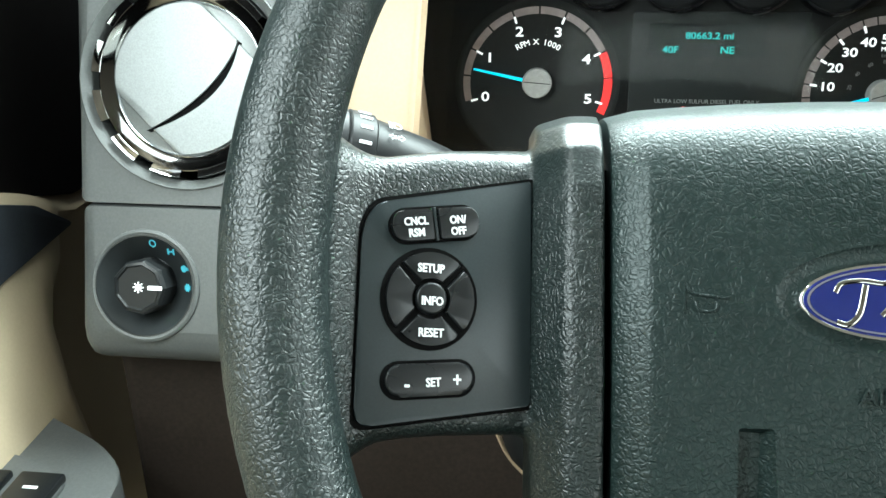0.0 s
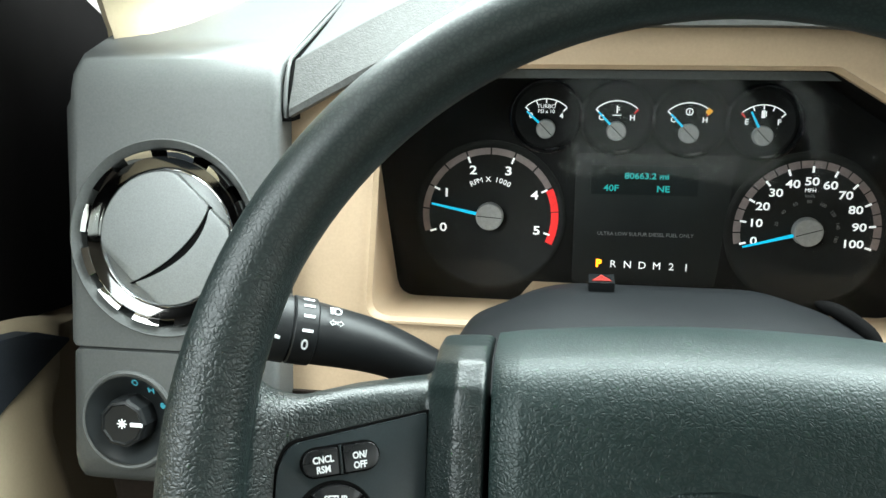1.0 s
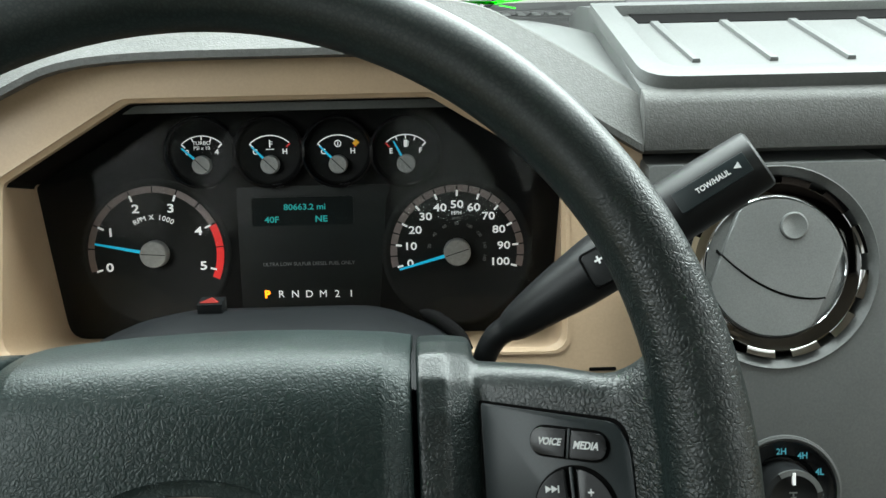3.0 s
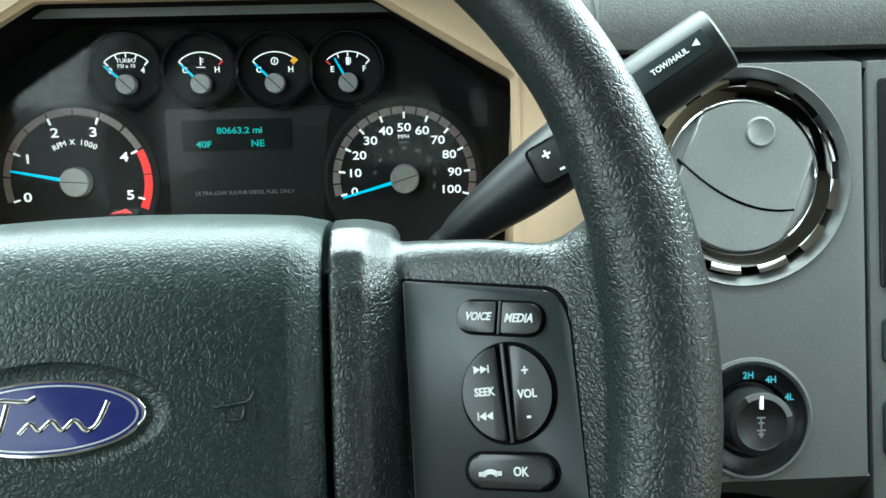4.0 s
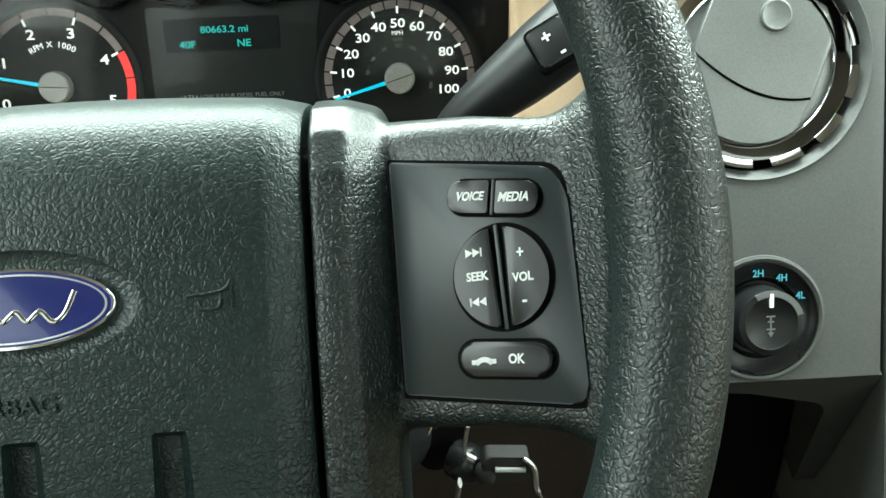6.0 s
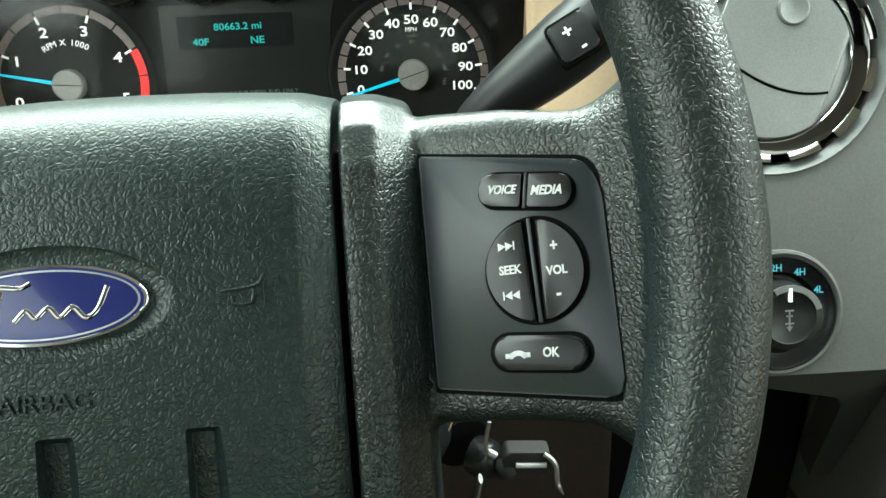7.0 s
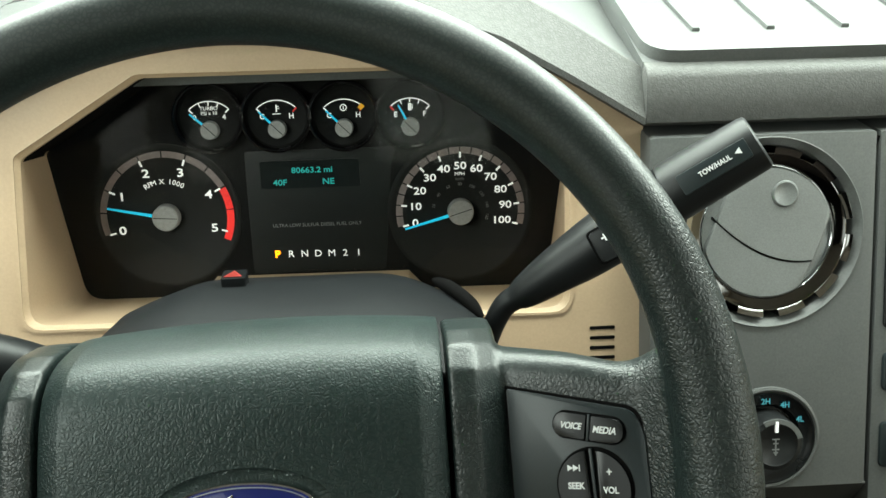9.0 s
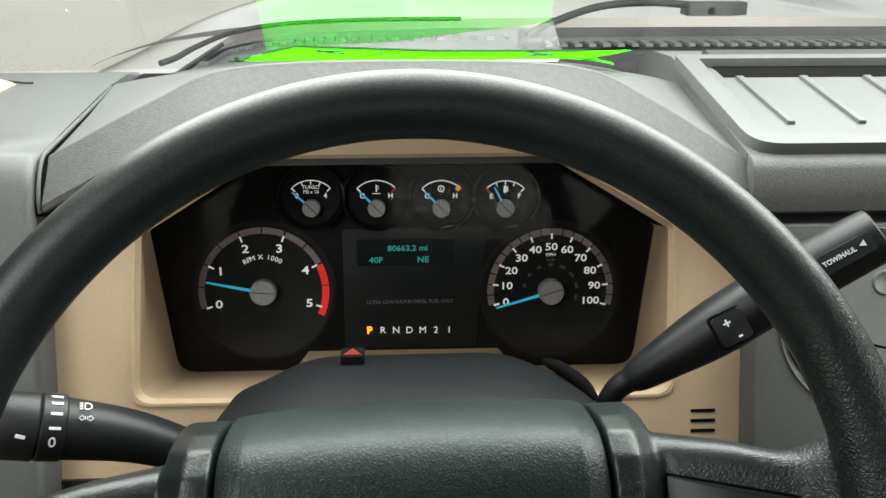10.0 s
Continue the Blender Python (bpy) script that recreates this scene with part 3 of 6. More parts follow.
for (x, zt), (_, zl) in zip(vt, vl):
    rise = max(0.0, (zt - 1.4530) / 0.0535)
    ridge, back = 0.4600 + 0.026 * rise, 1.4725 + 0.016 * rise ** 0.7
    fore, zl = 0.4395 + 0.012 * rise, zl - 0.002 * rise
    rings.append([(x, 0.490, zl + 0.004), (x, fore + 0.0045, zl), (x, fore, zl + 0.002), (x, fore + 0.0005, zl + 0.006), (x, ridge - 0.0022, zt - 0.0026), (x, ridge - 0.0006, zt - 0.0007), (x, ridge + 0.0016, zt), (x, ridge + 0.0060, zt - 0.0006), (x, ridge + 0.0060, zt - 0.006)])
    rings_top.append([(x, ridge + 0.0062, zt - 0.0007), (x, 0.53, zt + (back - zt) * 0.42), (x, 0.592, back), (x, 0.602, back - 0.010), (x, 0.70, back - 0.012), (x, 0.70, 1.44), (x, ridge + 0.0062, 1.44)])
wpart("visor", loft(rings), GREY_TOP, dash, "grey grained visor hooding the instrument cluster", 28)
# top in a paler grey than the face, its light put into colour
wpart("visor_top", loft(rings_top), GREY, dash, "top of the visor, in a paler grey for the light on it", 28)
bead = [(0.4425, 1.4270), (0.4440, 1.4360), (0.4510, 1.4480), (0.4590, 1.4555), (0.4680, 1.4575), (0.50, 1.4612), (0.56, 1.4682), (0.592, 1.4722)]
wpart("seam_bead", tube(smooth_line([(-0.2116, y, z) for y, z in bead], 4), 0.0013, 8), GREY, dash, "thin bead in the seam beside the visor", 60)
wpart("seam_gap", along_x([(y, z - 0.0022) for y, z in bead] + [(0.592, 1.44), (0.47, 1.42)], -0.2142, -0.2088), GAP, dash)
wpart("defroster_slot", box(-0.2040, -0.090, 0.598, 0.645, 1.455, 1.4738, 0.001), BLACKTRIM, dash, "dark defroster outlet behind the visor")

# the padded lip and the ribbed tray on top, past the visor


def dtop(y):
    return 1.452 + 0.22 * (y - 0.447)


lip = [(0.500, 1.4190), (0.4440, 1.4190), (0.4400, 1.4220), (0.4405, 1.4300), (0.4440, 1.4470), (0.4475, 1.4512), (0.4520, 1.4530), (0.456, dtop(0.456)), (0.456, 1.43)]
wpart("front_lip", along_x(lip, 0.2072, 1.165, 0.001), GREY_TOP, dash)
wpart("top_pad", along_x([(0.4562, dtop(0.4562)), (0.56, dtop(0.56)), (0.615, dtop(0.615)), (0.66, 1.487), (0.70, 1.476), (0.70, 1.43), (0.4562, 1.43)], 0.2072, 1.165, 0.0), GREY, dash, "pale grey dash top sloping to the windscreen", 60)
# raised border of the tray
DT = frame_of((0, 0.447, 1.452), (1, 0, 0), (0, 1, 0.22))
KD = math.sqrt(1 + 0.22 ** 2)


def dy(y):
    return (y - 0.447) * KD


bm = ring_prism(rounded([(0.204, dy(0.600)), (0.2090, dy(0.4545)), (1.10, dy(0.4545)), (1.10, dy(0.600))], [0.002, 0.02, 0.02, 0.002], 5),
                rounded([(0.2195, dy(0.592)), (0.2240, dy(0.4700)), (1.088, dy(0.4700)), (1.088, dy(0.592))], [0.002, 0.014, 0.014, 0.002], 5), -0.002, 0.0075)
bmesh.ops.bevel(bm, geom=[e for e in bm.edges if all(v.co.z > 0.007 for v in e.verts)], offset=0.002, segments=2, profile=0.6, affect="EDGES", clamp_overlap=True)
bm.transform(DT)
wpart("tray_border", bm, GREY, dash)
bm = prism([(0.2200, dy(0.588)), (0.2245, dy(0.4705)), (1.087, dy(0.4705)), (1.087, dy(0.588))], -0.002, 0.0006)
bm.transform(DT)
wpart("tray_floor", bm, GREY, dash)
for k in range(9):
    x = 0.2440 + 0.0475 * k
    poly = [(x - 0.0035, dy(0.570)), (x + 0.0035, dy(0.494)), (x + 0.0085, dy(0.494)), (x + 0.0020, dy(0.570))]
    bm = prism(poly, 0.0, 0.0034, 0.0016)
    bm.transform(DT)
    wpart("tray_rib", bm, GREY, dash)
bm = prism([(0.2305, dy(0.5985)), (0.2330, dy(0.572)), (1.086, dy(0.572)), (1.086, dy(0.5985))], 0.0004, 0.0012)
bm.transform(DT)
wpart("tray_slot", bm, GAP, dash, "dark slot along the back of the tray")
wpart("tray_back_wall", along_x([(0.600, dtop(0.600)), (0.604, 1.4925), (0.612, 1.4945), (0.62, 1.4925), (0.62, 1.48)], 0.232, 1.09, 0.001), COWL, dash)

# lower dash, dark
# the panel foot's grey taken down to charcoal to hold its shade
FOOT = shade("shade_toned_panel_plastic", (0.030, 0.031, 0.029), 0.6, relief="grain", size=0.0008, depth=0.00006, spec=0.3)
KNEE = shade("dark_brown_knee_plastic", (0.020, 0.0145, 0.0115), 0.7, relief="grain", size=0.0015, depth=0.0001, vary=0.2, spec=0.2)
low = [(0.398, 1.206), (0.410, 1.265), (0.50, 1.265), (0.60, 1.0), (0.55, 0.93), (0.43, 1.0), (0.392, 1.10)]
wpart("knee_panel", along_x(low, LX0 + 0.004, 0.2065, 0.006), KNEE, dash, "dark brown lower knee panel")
# black here paints the unlit inside of the bin
wpart("lower_panel", along_x([(0.445, 1.2045), (0.50, 1.2045), (0.55, 0.93), (0.46, 0.95), (0.448, 1.10)], RX0, RX1 - 0.001, 0.004), GAP, dash, "back of the storage bin, coloured black for its shade")
# screen and buttons at the edge of the centre stack
RP_M = frame_of((0, 0.385, 1.255), (1, 0, 0), (0, 0.33, 1))
KR = math.sqrt(1 + 0.33 ** 2)


def ry(z):
    return (z - 1.255) * KR


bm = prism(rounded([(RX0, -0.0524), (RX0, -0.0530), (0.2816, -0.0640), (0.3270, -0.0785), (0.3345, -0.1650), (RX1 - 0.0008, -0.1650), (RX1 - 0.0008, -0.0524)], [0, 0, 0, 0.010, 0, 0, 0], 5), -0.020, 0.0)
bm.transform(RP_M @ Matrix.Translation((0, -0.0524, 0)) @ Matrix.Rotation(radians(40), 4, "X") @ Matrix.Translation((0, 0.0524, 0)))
wpart("vent_panel_foot", bm, FOOT, dash, "grey panel foot darkened to charcoal for its shade, round a storage bin")
bm = prism(rounded([(0.3540, ry(1.300)), (0.3540, ry(1.405)), (0.57, ry(1.405)), (0.57, ry(1.300))], 0.003, 3), -0.002, 0.0015, 0.0008)
bm.transform(RP_M)
wpart("radio_face", bm, BUTTON, dash, "glossy black radio face in the centre stack")
for z0, z1 in ((1.262, 1.285), (1.215, 1.243)):
    bm = prism(rounded([(0.3545, ry(z0)), (0.3545, ry(z1)), (0.57, ry(z1)), (0.57, ry(z0))], 0.004, 3), -0.002, 0.002, 0.0012)
    bm.transform(RP_M)
    wpart("control_strip", bm, PAD, dash)

# ---- air vents ----


def air_vent(m, label, turn, dimple=True):
    v = thing("air_vent", m, label, "air vent", "round dash vents")
    part("bowl", lathe([(0.0524, -0.019), (0.0524, -0.0034), (0.0530, -0.0026), (0.0564, 0.0004), (0.0570, 0.0008), (0.0576, 0.0004), (0.0578, -0.0014)], 72, caps=False), GREY, v, "pale grey bezel edge")
    part("back", lathe([(0.0523, -0.0192), (0.0523, -0.0185), (0.001, -0.0185)], 40), GAP, v)
    # a dished ring whose outer edge is cut into tabs
    part("chrome_ring", lathe([(0.0402, -0.014), (0.0400, -0.0052), (0.0402, -0.0042), (0.0408, -0.0037), (0.0420, -0.0033), (0.0450, -0.0022), (0.0472, -0.0010), (0.0478, -0.0012), (0.0480, -0.014)], 80, caps=False), DARK_CHROME, v, "chrome ring with stepped notches, dark reflections put into its colour")
    part("ring_lip", lathe([(0.0398, -0.006), (0.0398, -0.0036), (0.0401, -0.0033), (0.0405, -0.0036), (0.0406, -0.005)], 72, caps=False), CHROME, v, "thin bright inner lip")
    for k in range(12):
        a = 30 * k + 8
        rings = []
        for i in range(7):
            b = radians(a + 19 * i / 6)
            rings.append([(r * math.cos(b), r * math.sin(b), z) for r, z in ((0.0472, -0.012), (0.0513, -0.012), (0.0513, 0.0004), (0.0511, 0.0007), (0.0476, -0.0006), (0.0472, -0.0010))])
        part("ring_notch", loft(rings), DIM_CHROME, v)
    t = radians(turn)

    def turned(poly):
        return [(x * math.cos(t) - y * math.sin(t), x * math.sin(t) + y * math.cos(t)) for x, y in poly]

    def split(x):
        return -0.0141 - 0.40 * x + 9.5 * x * x

    def slot(x):
        return 0.0006 + (0.0002 if dimple else 0.0017) * max(0.0, 1 - ((x + 0.004) / 0.028) ** 2)

    # slanting chords that end the two vanes, and the round disc behind them
    r = 0.0388

    def chord(y, side):
        return side * 0.0367 + 0.42 * y

    def inside(x, y, gap):
        return chord(y, -1) + gap < x < chord(y, 1) - gap

    part("disc", lathe([(0.0398, -0.016), (0.0398, -0.0062), (0.032, -0.0044), (0.001, -0.0034)], 56), VENT, v, "satin silver disc behind the vanes")

    def vane(top):
        gap, pts = 0.0009, []
        xs = [-0.045 + 0.09 * i / 60 for i in range(61)]
        edge = [(x, split(x) + (slot(x) if top else -slot(x))) for x in xs]
        edge = [(x, y) for x, y in edge if inside(x, y, gap) and x * x + y * y < r * r]
        arc = [(r * math.cos(radians(a)), r * math.sin(radians(a))) for a in range(0, 361, 4)]
        if top:
            rim = [(x, y) for x, y in arc if y > split(x) + gap and inside(x, y, gap)]
        else:
            rim = [(x, y) for x, y in arc if y < split(x) - gap and inside(x, y, gap)]
        pts = edge + rim
        cx, cy = sum(p[0] for p in pts) / len(pts), sum(p[1] for p in pts) / len(pts)
        if not top:
            cy = min(cy, split(cx) - 0.006)
        rim.sort(key=lambda p: math.atan2(p[1] - cy, p[0] - cx) if top else -math.atan2(p[0] - cx, -(p[1] - cy)))
        return edge + (rim if top else rim)

    part("vane", prism(turned(vane(True)), -0.010, -0.0014, 0.0009, segs=3), VENT, v, "large satin silver vane")
    part("vane", prism(turned(vane(False)), -0.010, -0.0020, 0.0009, segs=3), VENT, v, "small satin silver vane")
    part("groove", prism(turned([(x, split(x) + slot(x) + 0.0003) for x in [-0.0335 + 0.0615 * i / 24 for i in range(25)]][::-1] + [(x, split(x) - slot(x) - 0.0003) for x in [-0.0335 + 0.0615 * i / 24 for i in range(25)]]), -0.011, -0.0030), GAP, v)
    if not dimple:
        return v
    dx, dy_ = turned([(0.0098, 0.0232)])[0]
    bm = lathe([(0.0082, 0.0028), (0.0079, 0.0036), (0.0070, 0.0040), (0.0060, 0.0037), (0.0035, 0.0032), (0.0005, 0.0030)], 28)
    bm.transform(Matrix.Translation((dx, dy_, -0.0043)))
    part("finger_dimple", bm, VENT, v)
    return v


LP_M = frame_of((0, 0.376, 1.257), (1, 0, 0), (0, 0.36, 1))
KL = math.sqrt(1 + 0.36 ** 2)


def ly(z):
    return (z - 1.257) * KL


carve(left_vent_panel, LP_M @ Matrix.Translation((-0.2828, ly(1.362), 0)), 0.0566, 0.020)
carve(right_vent_panel, RP_M @ Matrix.Translation((0.2820, 0.1083, 0)), 0.0566, 0.020)
carve(switch_panel, LP_M @ Matrix.Translation((-0.3046, ly(1.2598), 0)), 0.0272, 0.012)
carve(right_vent_panel, RP_M @ Matrix.Translation((0.2835, -0.0195, 0)), 0.0300, 0.012)
air_vent(LP_M @ Matrix.Translation((-0.2828, ly(1.362), 0.0004)), "round chrome-ringed air vent in the grey panel by the door", 68, False)
air_vent(RP_M @ Matrix.Translation((0.2820, 0.1083, 0.0004)), "round chrome-ringed air vent beside the gear lever", 0)

# ---- headlamp switch ----
DISH = shade("satin_charcoal_dish", (0.020, 0.023, 0.024), 0.30, vary=0.05)
sw = thing("headlamp_switch", LP_M @ Matrix.Translation((-0.3046, ly(1.2598), 0.001)), "black rotary headlamp switch with pale blue symbols", "switch")
part("bezel", lathe([(0.0270, -0.002), (0.0272, 0.0004), (0.0284, 0.0008), (0.0298, 0.0002), (0.0302, -0.002)], 56, caps=False), GREY, sw)
part("dish", lathe([(0.0271, -0.010), (0.0271, 0.0004), (0.0264, 0.0004), (0.0252, -0.0012), (0.0150, -0.0068), (0.0146, -0.0078), (0.001, -0.0080)], 56), DISH, sw, "satin charcoal sunk dish")
knob = part("knob", lathe([(0.0150, -0.0080), (0.0146, 0.0052), (0.0136, 0.0072), (0.0122, 0.0076), (0.0114, 0.0068), (0.0005, 0.0067)], 9), STALK, sw, "faceted black turning knob", 20)
part("pointer", box(0.0056, 0.0130, -0.0010, 0.0010, 0.0066, 0.0080), WHITE, knob)
rays = bmesh.new()
lathe([(0.0016, 0.0067), (0.0016, 0.0072)], 12, rays)
for k in range(8):
    a = radians(45 * k)
    bar = box(0.0019, 0.0029, -0.0003, 0.0003, 0.0067, 0.0072)
    bar.transform(Matrix.Rotation(a, 4, "Z"))
    me_ = bpy.data.meshes.new("ray")
    bar.to_mesh(me_)
    rays.from_mesh(me_)
    bpy.data.meshes.remove(me_)
    bar.free()
part("lamp_symbol", rays, WHITE, knob)
ICE = shade("pale_blue_print", (0.06, 0.30, 0.38), 0.5, glow=0.28)
for a, kind_ in ((82, "ring"), (54, "bars"), (25, "half"), (-1, "star")):
    x, y = 0.0226 * math.cos(radians(a)), 0.0226 * math.sin(radians(a))
    bm = bmesh.new()
    if kind_ == "ring":
        ring_prism(circle(x, y, 0.0020, 18), circle(x, y, 0.0013, 18), -0.0022, -0.0008, bm)
    elif kind_ == "bars":
        box(x - 0.0022, x - 0.0012, y - 0.0016, y + 0.0016, -0.0022, -0.0008, bm=bm)
        box(x + 0.0012, x + 0.0022, y - 0.0016, y + 0.0016, -0.0022, -0.0008, bm=bm)
        box(x - 0.0012, x + 0.0012, y - 0.0004, y + 0.0004, -0.0022, -0.0008, bm=bm)
    elif kind_ == "half":
        prism(circle(x, y, 0.0019, 16), -0.0022, -0.0008, bm=bm)
        box(x + 0.0019, x + 0.0032, y - 0.0008, y + 0.0008, -0.0022, -0.0008, bm=bm)
    else:
        prism([(x + (0.0024 if k % 2 else 0.0016) * math.cos(k * math.pi / 8), y + (0.0024 if k % 2 else 0.0016) * math.sin(k * math.pi / 8)) for k in range(16)], -0.0022, -0.0008, bm=bm)
    for v in bm.verts:
        v.co.z += 0.55 * (math.hypot(v.co.x, v.co.y) - 0.0226) - 0.0015
    part("symbol", bm, ICE, sw, "pale blue printed symbol")

# ---- four-wheel-drive switch ----
dr = thing("drive_mode_switch", RP_M @ Matrix.Translation((0.2835, -0.0195, 0.001)), "black rotary four-wheel-drive switch with blue lettering", "switch")
part("bezel", lathe([(0.0297, -0.002), (0.0299, 0.0004), (0.0311, 0.0010), (0.0325, 0.0004), (0.0331, -0.002)], 56, caps=False), GREY, dr)
part("dish", lathe([(0.0298, -0.010), (0.0298, 0.0004), (0.0290, 0.0004), (0.0278, -0.0010), (0.0212, -0.0022), (0.0190, -0.0050), (0.001, -0.0052)], 56), BUTTON, dr, "glossy black sunk dish")
knob = part("knob", lathe([(0.0172, -0.0052), (0.0168, 0.009), (0.0160, 0.0112), (0.0132, 0.0120), (0.0122, 0.0112), (0.0005, 0.0110)], 40), STALK, dr, "black turning knob")
# the rim's highlight, set on as a silver arc
part("knob_highlight", arc_band(0.0135, 0.0165, 15, 120, 0.0112, 0.0123, 18), VENT, knob)
part("pointer", box(-0.0008, 0.0008, 0.0082, 0.0150, 0.0110, 0.0127), WHITE, knob)
bm = box(-0.0004, 0.0004, -0.0055, 0.0035, 0.0110, 0.0113)
for y, w in ((0.0035, 0.0022), (0.0008, 0.0016), (-0.0030, 0.0022)):
    box(-w, w, y - 0.0004, y + 0.0004, 0.0110, 0.0113, bm=bm)
prism([(-0.0016, -0.0045), (0.0, -0.0070), (0.0016, -0.0045)], 0.0110, 0.0113, bm=bm)
part("axle_symbol", bm, DIM, knob)
for w, a in (("2H", 93), ("4H", 62), ("4L", 28)):
    writing("lettering", w, 0.0050, ICE, dr, 0.0232 * math.cos(radians(a)), 0.0232 * math.sin(radians(a)), -0.0008, stretch=0.95, bold=0.0001)

# ---- instrument cluster ----
cl = thing("instrument_cluster", CL_M, "black instrument cluster with white dials, cyan needles and teal display", "instrument cluster")
LENS = bpy.data.materials.new("clear_cluster_lens")
LENS.use_nodes = True
ln = LENS.node_tree
ln.nodes.remove(ln.nodes["Principled BSDF"])
see, shine, blend = ln.nodes.new("ShaderNodeBsdfTransparent"), ln.nodes.new("ShaderNodeBsdfGlossy"), ln.nodes.new("ShaderNodeMixShader")
shine.inputs["Roughness"].default_value = 0.07
blend.inputs["Fac"].default_value = 0.006
ln.links.new(see.outputs[0], blend.inputs[1])
ln.links.new(shine.outputs[0], blend.inputs[2])
ln.links.new(blend.outputs[0], ln.nodes["Material Output"].inputs["Surface"])
lens = part("lens", prism([(x * 0.997, y * 0.997) for x, y in fa_xy], 0.0150, 0.0165), LENS, cl, "clear slightly hazy lens over the dials")
lens.visible_shadow = False
part("face", prism([(x * 0.9985, y) for x, y in fa_xy], -0.005, 0.0, 0.0006), FACE, cl)


def arc_words(name, words, size, material, parent, cx, cy, r, mid, z, step_deg, stretch=1.0):
    n = len(words)
    for i, ch in enumerate(words):
        if ch == " ":
            continue
        a = mid + step_deg * ((n - 1) / 2 - i)
        writing(name, ch, size, material, parent, cx + r * math.cos(radians(a)), cy + r * math.sin(radians(a)), z, a - 90, stretch)


def needle(parent, cx, cy, angle, r0, r1, w0, w1, z):
    bm = prism([(r0, -w0), (r1, -w1), (r1, w1), (r0, w0)], z, z + 0.0012, 0.0003)
    bm.transform(Matrix.Translation((cx, cy, 0)) @ Matrix.Rotation(radians(angle), 4, "Z"))
    return part("needle", bm, CYAN, parent, "cyan lit needle")


def needle_hub(parent, cx, cy, r, tilt, z=0.003, high=0.0075):
    bm = lathe([(r * 1.02, 0.0005), (r, high - 0.0008), (r * 0.92, high), (0.0004, high)], 32)
    bm.transform(Matrix.Translation((cx, cy, 0)))
    hub = part("needle_hub", bm, HUBCAP, parent, "round grey needle hub")
    bm = box(-r * 0.9, r * 0.9, -0.00025, 0.00025, high, high + 0.0002)
    bm.transform(Matrix.Translation((cx, cy, 0)) @ Matrix.Rotation(radians(tilt), 4, "Z"))
    part("slot", bm, GAP, hub)
    return hub


# the rev counter
TX, TY, TR = -0.1026, 0.0076, 0.0470
tach = part("rev_counter", lathe([(TR + 0.0045, 0.0), (TR + 0.0045, 0.0008), (TR + 0.0030, 0.0012), (TR + 0.0012, 0.0010), (TR + 0.0006, 0.0006), (0.001, 0.0004)], 72), DIAL, cl, "rev counter dial with a red zone")
tach.location = (TX, TY, 0)


def rpm(v):
    return 196.0 - 42.5 * v


for k in range(8):
    part("scale_band", arc_band(0.0420, 0.0464, rpm(0.5 * k) - 0.7, rpm(0.5 * k + 0.5) + 0.7, 0.0006, 0.0010, 6), BAND, tach)
for a, b in ((4.02, 4.49), (4.51, 5.18)):
    part("red_zone", arc_band(0.0416, 0.0466, rpm(a), rpm(b), 0.0006, 0.0011, 6), RED, tach)
for k in range(6):
    a = radians(rpm(k))
    c, s = math.cos(a), math.sin(a)
    part("tick", arc_band(0.0385, 0.0428, rpm(k) - 0.85, rpm(k) + 0.85, 0.0009, 0.0013, 1), WHITE, tach)
    rr = 0.0335 if k in (0, 1, 4, 5) else 0.0330
    writing("numeral", str(k), 0.0082, WHITE, tach, rr * c, rr * s, 0.0010, stretch=1.30, bold=0.00012)
arc_words("legend", "RPM X 1000", 0.0050, WHITE, tach, 0, 0, 0.0250, 90, 0.0010, 6.6, 1.05)
needle(tach, 0, 0, 168.5, 0.008, 0.0405, 0.0011, 0.0006, 0.0045)
needle_hub(tach, 0, 0, 0.0092, -4)

# the speedometer
SX, SY = 0.1046, 0.0038
spd = part("speedometer", lathe([(TR + 0.0050, 0.0), (TR + 0.0050, 0.0008), (TR + 0.0035, 0.0012), (TR + 0.0014, 0.0010), (TR + 0.0008, 0.0006), (0.001, 0.0004)], 72), DIAL, cl, "speedometer dial reading zero")
spd.location = (SX, SY, 0)


def mph(v):
    return 193.5 - 2.085 * v


for k in range(20):
    part("scale_band", arc_band(0.0415, 0.0462, mph(5 * k) - 0.6, mph(5 * k + 5) + 0.6, 0.0006, 0.0010, 3), BAND, spd)
for k in range(11):
    a = radians(mph(10 * k))
    c, s = math.cos(a), math.sin(a)
    part("tick", arc_band(0.0385, 0.0426, mph(10 * k) - 0.9, mph(10 * k) + 0.9, 0.0009, 0.0013, 1), WHITE, spd)
    rr = {0: 0.0335, 10: 0.0305}.get(k, 0.0325)
    writing("numeral", str(10 * k), 0.0074, WHITE, spd, rr * c, rr * s, 0.0010, stretch=1.25, bold=0.0001)
writing("legend", "MPH", 0.0036, WHITE, spd, 0, 0.0268, 0.0010)
writing("legend", "km/h", 0.0030, DIM, spd, 0, 0.0232, 0.0010)
for k in range(1, 9):
    a = mph(k * 20 / 1.609)
    writing("numeral", str(20 * k), 0.0031, DIM, spd, 0.0195 * math.cos(radians(a)), 0.0195 * math.sin(radians(a)), 0.0010, a - 90)
needle(spd, 0, 0, 195.5, 0.008, 0.0415, 0.0011, 0.0006, 0.0045)
needle_hub(spd, 0, 0, 0.0092, 17)

